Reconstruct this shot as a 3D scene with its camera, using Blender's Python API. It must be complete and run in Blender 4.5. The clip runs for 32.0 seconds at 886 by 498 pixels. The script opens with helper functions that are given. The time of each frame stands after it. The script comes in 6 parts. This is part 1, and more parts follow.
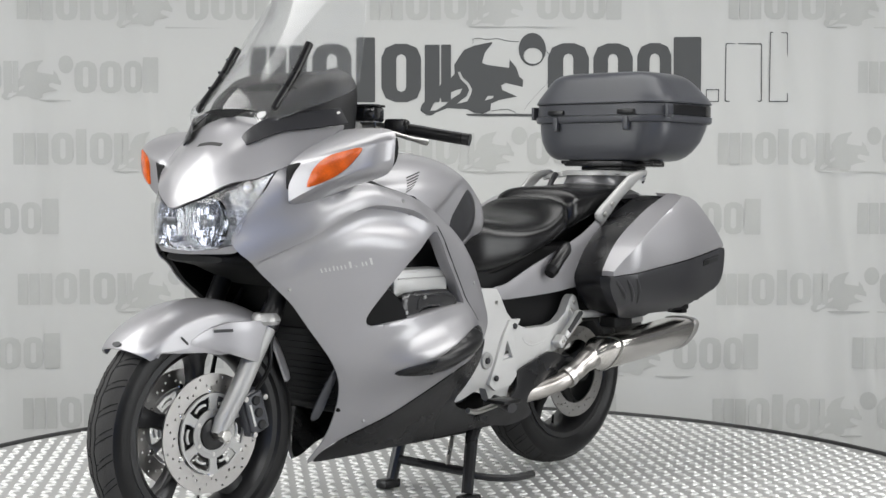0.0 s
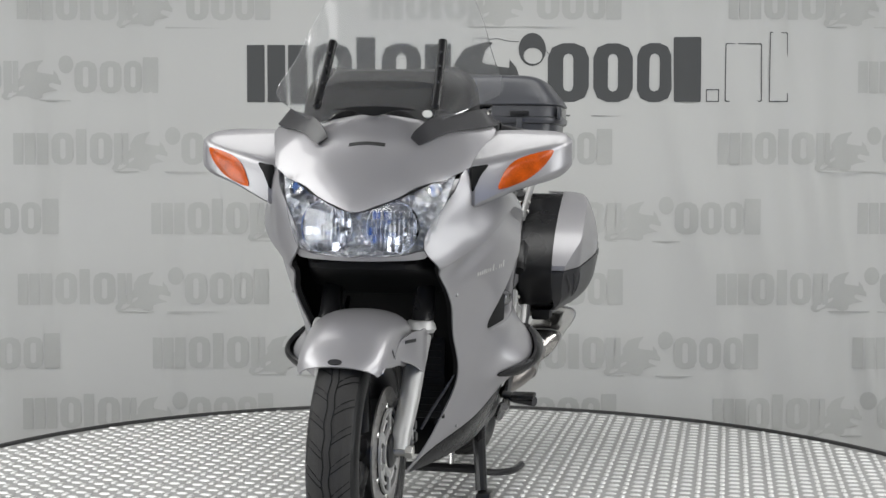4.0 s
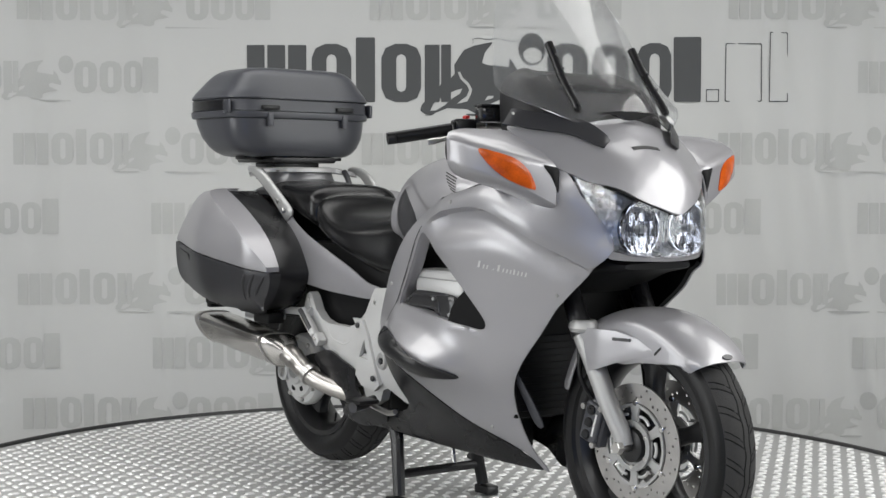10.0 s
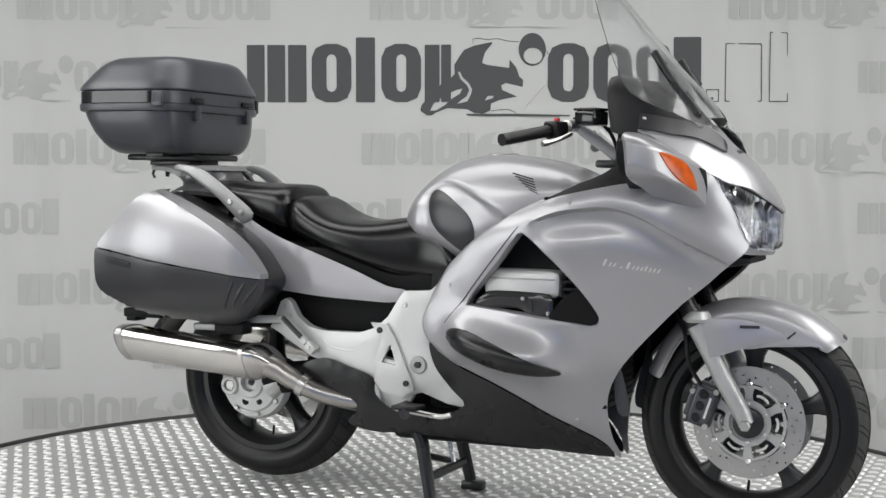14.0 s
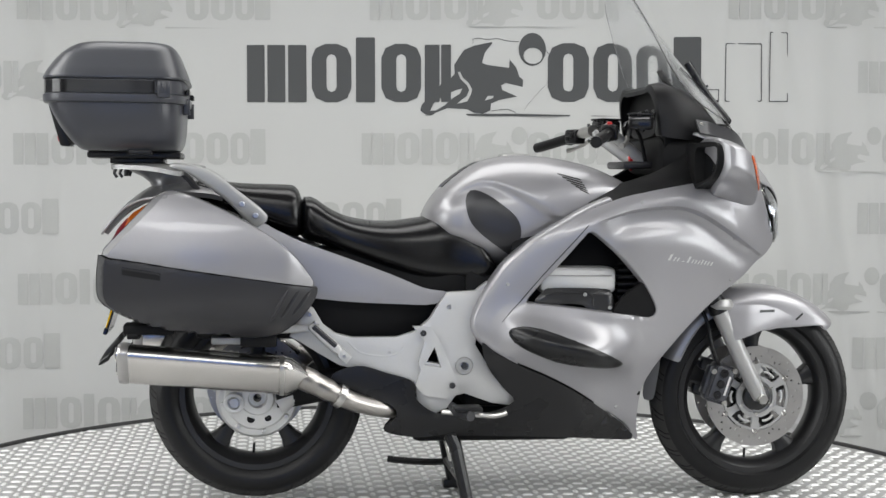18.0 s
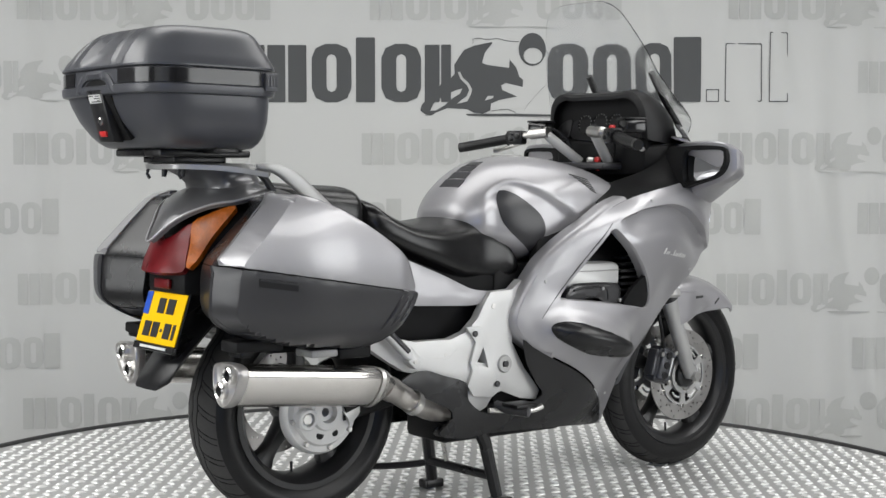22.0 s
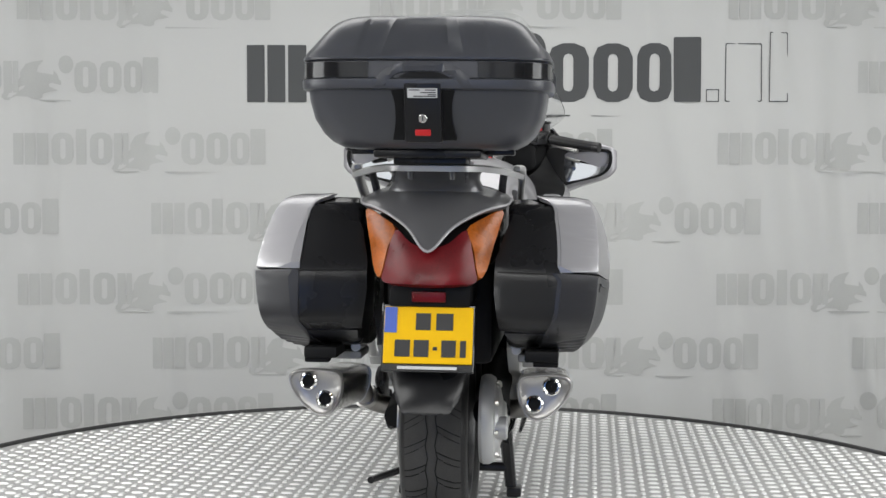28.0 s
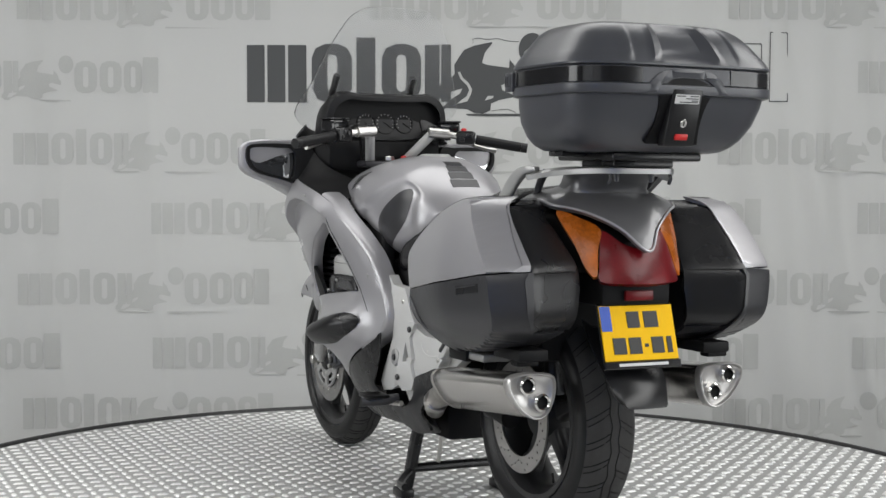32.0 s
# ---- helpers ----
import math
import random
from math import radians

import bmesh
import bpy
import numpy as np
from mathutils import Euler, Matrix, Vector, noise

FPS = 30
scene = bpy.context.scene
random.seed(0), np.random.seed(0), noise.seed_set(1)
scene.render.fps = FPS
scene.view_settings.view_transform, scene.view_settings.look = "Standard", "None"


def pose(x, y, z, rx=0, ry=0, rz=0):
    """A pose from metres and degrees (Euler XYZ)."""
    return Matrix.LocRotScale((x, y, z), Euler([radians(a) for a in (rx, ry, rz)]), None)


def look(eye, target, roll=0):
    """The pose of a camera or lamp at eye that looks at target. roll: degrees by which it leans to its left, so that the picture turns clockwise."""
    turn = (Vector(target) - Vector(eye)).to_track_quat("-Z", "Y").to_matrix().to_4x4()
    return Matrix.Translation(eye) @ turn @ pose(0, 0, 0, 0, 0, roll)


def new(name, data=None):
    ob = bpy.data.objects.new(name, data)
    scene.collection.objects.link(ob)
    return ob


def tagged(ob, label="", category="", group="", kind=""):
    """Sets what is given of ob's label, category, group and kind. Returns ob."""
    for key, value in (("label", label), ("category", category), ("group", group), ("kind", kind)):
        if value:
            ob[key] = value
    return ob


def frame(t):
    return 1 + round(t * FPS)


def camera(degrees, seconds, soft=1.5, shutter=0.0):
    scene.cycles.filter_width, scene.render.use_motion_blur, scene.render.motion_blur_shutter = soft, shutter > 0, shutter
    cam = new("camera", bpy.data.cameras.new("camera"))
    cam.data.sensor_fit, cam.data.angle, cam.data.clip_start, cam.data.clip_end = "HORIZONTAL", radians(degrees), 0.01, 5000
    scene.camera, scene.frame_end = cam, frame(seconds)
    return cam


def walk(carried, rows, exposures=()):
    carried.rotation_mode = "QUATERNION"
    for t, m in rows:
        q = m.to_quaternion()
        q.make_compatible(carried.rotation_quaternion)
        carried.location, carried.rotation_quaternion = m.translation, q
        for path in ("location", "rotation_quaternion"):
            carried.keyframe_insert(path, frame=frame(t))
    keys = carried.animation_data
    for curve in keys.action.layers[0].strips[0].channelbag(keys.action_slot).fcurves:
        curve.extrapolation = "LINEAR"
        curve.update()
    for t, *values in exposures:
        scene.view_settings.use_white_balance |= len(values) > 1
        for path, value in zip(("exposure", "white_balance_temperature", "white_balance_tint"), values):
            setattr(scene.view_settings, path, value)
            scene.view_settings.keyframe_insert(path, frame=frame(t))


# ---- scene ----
from mathutils import geometry

# ---------------------------------------------------------------- camera
EYE = (0.0, -4.362, 0.967)
cam = camera(34.09, 32.0)
VIEW = look(EYE, (-0.0175, 0.0, 0.7526), 0.63)
# the filming camera's own exposure drifts a little as light and dark parts turn past it
walk(cam, [(0, VIEW), (32.0, VIEW)], [(0, 0.38), (1.5, 0.34), (3, 0.17), (6, 0.10), (7, 0.19), (8, 0.12), (9, 0.20), (10, 0.14), (12, 0.23), (14, 0.19), (17, 0.26),
                                      (18, 0.30), (20, 0.16), (22, 0.22), (24, 0.30), (25.5, 0.23), (28, 0.27), (29, 0.36), (30, 0.28), (31, 0.11), (32, 0.06)])

# the turntable's angle, every two seconds
TURN = [(0, 228.07), (2, 243.56), (4, 259.05), (6, 274.54), (8, 290.02), (10, 305.48), (12, 320.94), (14, 336.38), (16, 351.82),
        (18, 367.25), (20, 382.68), (22, 398.10), (24, 413.53), (26, 428.96), (28, 444.39), (30, 459.84), (32, 475.28)]
BIKE_OFFSET = (0.0, -0.0406, 0.0)
BIKE_YAW = 0.55

# ---------------------------------------------------------------- world and lamps
FLOOR_Z = -0.30
world = bpy.data.worlds.new("world")
scene.world = world
world.use_nodes = True
bg = world.node_tree.nodes["Background"]
bg.inputs["Color"].default_value = (0.9, 0.95, 1.0, 1)
bg.inputs["Strength"].default_value = 0.12


def area(name, m, sx, sy, watts, colour=(0.98, 0.975, 0.955)):
    data = bpy.data.lights.new(name, "AREA")
    data.shape, data.size, data.size_y, data.energy, data.color = "RECTANGLE", sx, sy, watts, colour
    ob = new(name, data)
    ob.matrix_world = m
    return ob


LAMPS = [(-2.7, -1.6, 1.6, 4.2, 86), (2.7, -1.6, 1.6, 4.2, 90), (-0.5, -4.3, 3.2, 1.4, 66), (0.0, 0.4, 3.0, 1.2, 22)]
# tall frosted windows in the side walls: x, y, z, width, height, watts
WINDOWS = [(-5.05, -2.6, 1.15, 3.4, 2.3, 66), (5.05, -2.6, 1.15, 3.4, 2.3, 62)]
# unseen glowing doors added in the wall behind the camera for bright reflections: x from, x to, z from, z to
DOORS = [(-4.6, -.15, .4, 2.6), (.15, 2.3, .4, 2.6)]
CEIL_Z = 2.75
for lx, ly, sx, sy, w in LAMPS:
    area("ceiling_lamp_light", pose(lx, ly, CEIL_Z - 0.11), sx - 0.06, sy - 0.06, w)
for wx, wy, wz, ww, wh, w in WINDOWS:
    area("window_daylight", pose(wx - math.copysign(0.09, wx), wy, wz, 0, math.copysign(90, wx), 0), wh - 0.1, ww - 0.1, w, (0.965, 0.98, 0.975))

# ---------------------------------------------------------------- materials


def material(name, colour, rough=0.5, metal=0.0, vary=0.06, scale=8.0, fine=140.0, bump=0.0, coat=0.0, rough_vary=0.08, spec=0.5):
    """A Principled surface with two scales of tone and gloss variation and an optional fine relief."""
    mat = bpy.data.materials.new(name)
    mat.use_nodes = True
    nodes, links = mat.node_tree.nodes, mat.node_tree.links
    bsdf = nodes["Principled BSDF"]
    coord = nodes.new("ShaderNodeTexCoord")
    big = nodes.new("ShaderNodeTexNoise")
    big.inputs["Scale"].default_value, big.inputs["Detail"].default_value = scale, 4
    small = nodes.new("ShaderNodeTexNoise")
    small.inputs["Scale"].default_value, small.inputs["Detail"].default_value = fine, 2
    for n in (big, small):
        links.new(coord.outputs["Object"], n.inputs["Vector"])
    mixf = nodes.new("ShaderNodeMath")
    mixf.operation = "MULTIPLY_ADD"
    links.new(small.outputs["Fac"], mixf.inputs[0])
    mixf.inputs[1].default_value = 0.4
    links.new(big.outputs["Fac"], mixf.inputs[2])
    ramp = nodes.new("ShaderNodeMapRange")
    ramp.inputs["From Min"].default_value, ramp.inputs["From Max"].default_value = 0.35, 1.05
    ramp.inputs["To Min"].default_value, ramp.inputs["To Max"].default_value = 1 - vary, 1 + vary
    links.new(mixf.outputs[0], ramp.inputs["Value"])
    tint = nodes.new("ShaderNodeMix")
    tint.data_type, tint.blend_type = "RGBA", "MULTIPLY"
    tint.inputs["Factor"].default_value = 1.0
    tint.inputs["A"].default_value = (*colour, 1)
    links.new(ramp.outputs["Result"], tint.inputs["B"])
    links.new(tint.outputs["Result"], bsdf.inputs["Base Color"])
    rr = nodes.new("ShaderNodeMapRange")
    rr.inputs["To Min"].default_value, rr.inputs["To Max"].default_value = max(0.02, rough - rough_vary), rough + rough_vary
    links.new(big.outputs["Fac"], rr.inputs["Value"])
    links.new(rr.outputs["Result"], bsdf.inputs["Roughness"])
    bsdf.inputs["Metallic"].default_value = metal
    bsdf.inputs["Coat Weight"].default_value = coat
    bsdf.inputs["Coat Roughness"].default_value = 0.035
    bsdf.inputs["Specular IOR Level"].default_value = spec
    if bump:
        b = nodes.new("ShaderNodeBump")
        b.inputs["Strength"].default_value, b.inputs["Distance"].default_value = bump, 0.002
        links.new(small.outputs["Fac"], b.inputs["Height"])
        links.new(b.outputs["Normal"], bsdf.inputs["Normal"])
    return mat


def glass(name, colour, rough=0.03, weight=1.0, ior=1.45, alpha=1.0):
    mat = bpy.data.materials.new(name)
    mat.use_nodes = True
    b = mat.node_tree.nodes["Principled BSDF"]
    b.inputs["Base Color"].default_value = (*colour, 1)
    b.inputs["Roughness"].default_value = rough
    b.inputs["Transmission Weight"].default_value = weight
    b.inputs["IOR"].default_value = ior
    b.inputs["Alpha"].default_value = alpha
    return mat


SILVER = material("silver_metallic_paint", (0.355, 0.350, 0.364), 0.41, 0.54, 0.04, 3, 900, 0.03, 0.6, 0.03)
SILVER_DARK = material("grey_metallic_paint", (0.125, 0.125, 0.13), 0.34, 0.5, 0.05, 3, 900, 0.03, 0.4, 0.04)
PLASTIC = material("black_textured_plastic", (0.012, 0.012, 0.013), 0.28, 0, 0.12, 6, 500, 0.08, 0, 0.06, 0.35)
PLASTIC_GREY = material("dark_grey_textured_plastic", (0.027, 0.027, 0.030), 0.33, 0, 0.1, 5, 600, 0.1, 0, 0.06, 0.5)
CASE_GREY = material("charcoal_moulded_plastic", (0.056, 0.058, 0.066), 0.30, 0, 0.08, 5, 700, 0.08, 0, 0.05, 0.45)
BLACK_GLOSS = material("gloss_black_plastic", (0.012, 0.012, 0.013), 0.12, 0, 0.1, 6, 200, 0)
BLACK_DEEP = material("matt_black_plastic", (0.006, 0.006, 0.0065), 0.55, 0, 0.2, 6, 200, 0.1, 0, 0.08, 0.18)
VINYL = material("black_seat_vinyl", (0.005, 0.005, 0.0055), 0.25, 0, 0.15, 7, 420, 0.12, 0, 0.05, 0.42)
RUBBER = material("tyre_rubber", (0.0075, 0.0075, 0.008), 0.36, 0, 0.2, 9, 300, 0.2, 0, 0.08, 0.26)
RUBBER_TREAD = material("dusty_tread_rubber", (0.038, 0.0375, 0.037), 0.75, 0, 0.25, 14, 300, 0.3, 0, 0.05, 0.25)
RIM_BLACK = material("satin_black_alloy", (0.02, 0.02, 0.021), 0.34, 0.3, 0.1, 9, 300, 0.05)
CHROME = material("polished_steel", (0.78, 0.77, 0.75), 0.1, 1.0, 0.05, 6, 120, 0, 0, 0.05)
LAMP_SILVER = material("aluminised_reflector", (0.80, 0.81, 0.84), 0.28, 0.45, 0.06, 30, 90, 0.12, 0, 0.1)
_facet = LAMP_SILVER.node_tree.nodes.new("ShaderNodeTexVoronoi")
_facet.inputs["Scale"].default_value = 75.0
_bump = next(n for n in LAMP_SILVER.node_tree.nodes if n.type == "BUMP")
_bump.inputs["Strength"].default_value, _bump.inputs["Distance"].default_value = 0.8, 0.006
LAMP_SILVER.node_tree.links.new(next(n for n in LAMP_SILVER.node_tree.nodes if n.type == "TEX_COORD").outputs["Object"], _facet.inputs["Vector"])
LAMP_SILVER.node_tree.links.new(_facet.outputs["Distance"], _bump.inputs["Height"])
REFLECT = material("smooth_lamp_reflector", (0.46, 0.48, 0.54), 0.14, 1.0, 0.04, 30, 90, 0.0, 0, 0.04)
STEEL = material("brushed_steel", (0.58, 0.57, 0.55), 0.3, 1.0, 0.1, 10, 260, 0.05)
ALU = material("cast_aluminium_paint", (0.56, 0.56, 0.553), 0.42, 0.3, 0.07, 8, 400, 0.12)
FORK = material("grey_fork_casting", (0.40, 0.40, 0.395), 0.40, 0.45, 0.08, 10, 400, 0.1)
ALU_DULL = material("dull_engine_casting", (0.36, 0.36, 0.355), 0.5, 0.5, 0.15, 14, 300, 0.25)
DISC = material("drilled_brake_steel", (0.42, 0.41, 0.40), 0.36, 1.0, 0.1, 20, 300, 0.06)
AMBER_BODY = material("amber_reflector", (0.50, 0.080, 0.005), 0.2, 0.0, 0.45, 34, 220, 0.3, 0.15, 0.06, 0.3)
RED = material("red_tail_lens", (0.12, 0.003, 0.006), 0.30, 0.0, 0.45, 14, 160, 0.08, 0.0, 0.06, 0.3)
ORANGE = material("orange_tail_lens", (0.32, 0.078, 0.004), 0.28, 0.0, 0.55, 20, 160, 0.08, 0.0, 0.06, 0.3)
RED_PLASTIC = material("red_plastic", (0.55, 0.02, 0.02), 0.35, 0, 0.1, 20, 200)
LEAD = material("satin_dark_cover", (0.05, 0.05, 0.052), 0.22, 0.4, 0.08, 10, 300, 0.03)
DIAL = material("dark_dial_lens", (0.012, 0.012, 0.013), 0.34, 0, 0.15, 20, 200, 0.0, 0, 0.06, 0.2)
HOOD = material("grained_hood_plastic", (0.010, 0.010, 0.011), 0.5, 0, 0.1, 8, 500, 0.1, 0, 0.06, 0.3)
CAP = material("satin_steel_cap", (0.46, 0.45, 0.44), 0.36, 0.8, 0.08, 14, 260, 0.05)
PIPE = material("dulled_exhaust_steel", (0.42, 0.40, 0.38), 0.32, 1.0, 0.15, 14, 260, 0.06)
BRUSHED = material("brushed_muffler_steel", (0.66, 0.64, 0.615), 0.22, 1.0, 0.06, 10, 260, 0.06)
CLEAR = glass("clear_lens", (0.97, 0.98, 1.0), 0.02, 1.0)
# the slight milkiness stands in for light reflected off the screen
SCREEN = glass("clear_windscreen_with_glare", (0.95, 0.955, 0.96), 0.04, 0.965, 1.24)
MIRROR = material("mirror_glass", (0.62, 0.63, 0.64), 0.02, 1.0, 0.0, 5, 50, 0, 0, 0.0)
YELLOW = material("yellow_plate", (0.86, 0.50, 0.001), 0.5, 0, 0.05, 20, 200, 0.0, 0, 0.05, 0.15)
BLUE = material("blue_plate_band", (0.02, 0.08, 0.45), 0.35, 0, 0.05, 20, 200)
INK = material("black_print", (0.015, 0.015, 0.015), 0.5, 0, 0.1, 20, 200)
WHITE = material("white_print", (0.58, 0.58, 0.57), 0.5, 0, 0.05, 20, 200)
BANNER = material("light_grey_banner_cloth", (0.50, 0.505, 0.495), 0.75, 0, 0.04, 0.7, 260, 0.15, 0, 0.05, 0.25)
BANNER_INK = material("dark_banner_print", (0.075, 0.078, 0.08), 0.7, 0, 0.06, 2, 260, 0.1, 0, 0.05, 0.25)
BANNER_PALE = material("pale_banner_print", (0.418, 0.423, 0.412), 0.75, 0, 0.12, 2.2, 260, 0.1, 0, 0.05, 0.25)
TREAD = material("tread_plate_aluminium", (0.42, 0.42, 0.415), 0.5, 0.4, 0.10, 2.5, 90, 0.2, 0, 0.1)
# paler than the plate: light caught by the bars is put into the colour
TREAD_TOP = material("light_catching_tread_bar", (0.80, 0.80, 0.79), 0.42, 0.35, 0.08, 4, 120, 0.1, 0, 0.08)
RUBBER_EDGE = material("dark_rubber_edge", (0.03, 0.03, 0.03), 0.6, 0, 0.1, 5, 100)
CONCRETE = material("grey_concrete", (0.16, 0.16, 0.157), 0.7, 0, 0.12, 1.5, 60, 0.3)
PLASTER = material("grey_plaster", (0.25, 0.25, 0.255), 0.8, 0, 0.05, 1.2, 80, 0.2)
CEILING = material("grey_ceiling_board", (0.24, 0.24, 0.24), 0.85, 0, 0.04, 1.2, 80, 0.2)
CURTAIN = material("blue_panel_cloth", (0.07, 0.20, 0.62), 0.8, 0, 0.1, 3, 200, 0.2)
LAMP_METAL = material("white_lamp_housing", (0.75, 0.75, 0.74), 0.4, 0, 0.04, 5, 100)
GLOW = bpy.data.materials.new("lamp_diffuser")
GLOW.use_nodes = True
GLOW.node_tree.nodes["Principled BSDF"].inputs["Emission Color"].default_value = (0.97, 0.97, 0.985, 1)
GLOW.node_tree.nodes["Principled BSDF"].inputs["Emission Strength"].default_value = 0.45

DAYLIGHT = bpy.data.materials.new("frosted_daylight_pane")
DAYLIGHT.use_nodes = True
DAYLIGHT.node_tree.nodes["Principled BSDF"].inputs["Emission Color"].default_value = (0.93, 0.97, 1.0, 1)
DAYLIGHT.node_tree.nodes["Principled BSDF"].inputs["Emission Strength"].default_value = 0.6

DOOR_PANE = bpy.data.materials.new("frosted_door_pane")
DOOR_PANE.use_nodes = True
DOOR_PANE.node_tree.nodes["Principled BSDF"].inputs["Emission Color"].default_value = (0.95, 0.97, 1.0, 1)
DOOR_PANE.node_tree.nodes["Principled BSDF"].inputs["Emission Strength"].default_value = 0.34

# ---------------------------------------------------------------- mesh helpers


def finish(bm, name, mat, angle=35):
    me = bpy.data.meshes.new(name)
    bmesh.ops.recalc_face_normals(bm, faces=bm.faces)
    bm.to_mesh(me)
    bm.free()
    for mt in (mat if isinstance(mat, (list, tuple)) else [mat]):
        me.materials.append(mt)
    me.polygons.foreach_set("use_smooth", [True] * len(me.polygons))
    me.set_sharp_from_angle(angle=radians(angle))
    return me


def part(name, bm, mat, parent, label="", angle=35):
    ob = new(name, finish(bm, name, mat, angle))
    ob.parent = parent
    if label:
        tagged(ob, label)
    return ob


def raw(verts, faces):
    bm = bmesh.new()
    vs = [bm.verts.new(v) for v in verts]
    for f in faces:
        try:
            bm.faces.new([vs[i] for i in f])
        except ValueError:
            pass
    return bm


def join(*bms):
    out = bms[0]
    for b in bms[1:]:
        me = bpy.data.meshes.new("tmp")
        b.to_mesh(me)
        b.free()
        out.from_mesh(me)
        bpy.data.meshes.remove(me)
    return out


def moved(bm, m):
    bmesh.ops.transform(bm, matrix=m, verts=bm.verts)
    return bm


def curve(pts, step=0.02, closed=False):
    """A Catmull-Rom line through pts, about evenly stepped."""
    p = [Vector(q) for q in pts]
    n, out = len(p), []
    for i in range(n if closed else n - 1):
        if closed:
            a, b, c, d = p[i - 1], p[i], p[(i + 1) % n], p[(i + 2) % n]
        else:
            a, b, c, d = p[max(i - 1, 0)], p[i], p[i + 1], p[min(i + 2, n - 1)]
        k = max(1, round((c - b).length / step))
        for j in range(k):
            t = j / k
            out.append(0.5 * ((2 * b) + (c - a) * t + (2 * a - 5 * b + 4 * c - d) * t * t + (3 * b - a - 3 * c + d) * t ** 3))
    if not closed:
        out.append(p[-1])
    return out


def straight(pts, step=0.02):
    out = []
    p = [Vector(q) for q in pts]
    for i in range(len(p)):
        b, c = p[i], p[(i + 1) % len(p)]
        k = max(1, round((c - b).length / step))
        out += [b.lerp(c, j / k) for j in range(k)]
    return out


def inside(q, poly):
    x, y, r = q[0], q[1], False
    for i in range(len(poly)):
        a, b = poly[i - 1], poly[i]
        if (a[1] > y) != (b[1] > y) and x < (b[0] - a[0]) * (y - a[1]) / (b[1] - a[1]) + a[0]:
            r = not r
    return r


def sheet(outline, fmap, holes=(), step=0.025, thick=0.004, sink=0.003, flip=False, extra=()):
    """A solid panel: the 2D outline with holes, filled with an even net, carried into space by fmap and thickened."""
    loops = [[Vector((q[0], q[1])) for q in outline]] + [[Vector((q[0], q[1])) for q in h] for h in holes]
    verts, edges = [], []
    for lp in loops:
        s = len(verts)
        verts += lp
        edges += [(s + i, s + (i + 1) % len(lp)) for i in range(len(lp))]
    nb = len(verts)
    xs, ys = [v[0] for v in loops[0]], [v[1] for v in loops[0]]
    bound = np.array([(v[0], v[1]) for v in verts])
    row, y = 0, min(ys) + step * 0.5
    while y < max(ys):
        x = min(xs) + step * (0.25 + 0.5 * (row % 2))
        while x < max(xs):
            q = (x, y)
            if inside(q, loops[0]) and not any(inside(q, h) for h in loops[1:]):
                if np.min((bound[:, 0] - x) ** 2 + (bound[:, 1] - y) ** 2) > (0.5 * step) ** 2:
                    verts.append(Vector(q))
            x += step
        row, y = row + 1, y + step * 0.87
    verts += [Vector((q[0], q[1])) for q in extra if inside(q, loops[0]) and not any(inside(q, h) for h in loops[1:])]
    vo, _, fo, ov, _, _ = geometry.delaunay_2d_cdt(verts, edges, [], 0, 1e-6)
    tris = []
    for f in fo:
        c = sum((vo[i] for i in f), Vector((0, 0))) / len(f)
        if inside(c, loops[0]) and not any(inside(c, h) for h in loops[1:]):
            tris.append(tuple(f))
    edge_ids = {i for i, o in enumerate(ov) if any(k < nb for k in o)}
    P = [Vector(fmap(v[0], v[1])) for v in vo]
    N = [Vector((0, 0, 0)) for _ in P]
    for f in tris:
        n = (P[f[1]] - P[f[0]]).cross(P[f[2]] - P[f[0]])
        for i in f:
            N[i] += n
    N = [n.normalized() if n.length else Vector((0, 1, 0)) for n in N]
    if flip:
        N = [-n for n in N]
    lift = 0.0
    top = [p + n * (lift - (sink if i in edge_ids else 0)) for i, (p, n) in enumerate(zip(P, N))]
    bot = [p + n * (lift - thick - sink) for p, n in zip(P, N)]
    m = len(P)
    count = {}
    for f in tris:
        for a, b in ((f[0], f[1]), (f[1], f[2]), (f[2], f[0])):
            count[(a, b)] = 1
    faces = [f for f in tris] + [(f[2] + m, f[1] + m, f[0] + m) for f in tris]
    faces += [(b, a, a + m, b + m) for a, b in count if (b, a) not in count]
    return raw(top + bot, faces)


def loft(rings, caps=True, closed=True):
    """A skin over rings of equally many points."""
    n = len(rings[0])
    verts = [p for r in rings for p in r]
    faces = []
    for i in range(len(rings) - 1):
        for j in range(n if closed else n - 1):
            k = (j + 1) % n
            faces.append((i * n + j, i * n + k, (i + 1) * n + k, (i + 1) * n + j))
    if caps:
        faces += [tuple(range(n - 1, -1, -1)), tuple(range((len(rings) - 1) * n, len(rings) * n))]
    return raw(verts, faces)


def ring(cx, cy, a, b, n=28, e=2.0):
    """A superellipse in 2D."""
    out = []
    for i in range(n):
        t = 2 * math.pi * i / n
        c, s = math.cos(t), math.sin(t)
        out.append((cx + a * math.copysign(abs(c) ** (2 / e), c), cy + b * math.copysign(abs(s) ** (2 / e), s)))
    return out


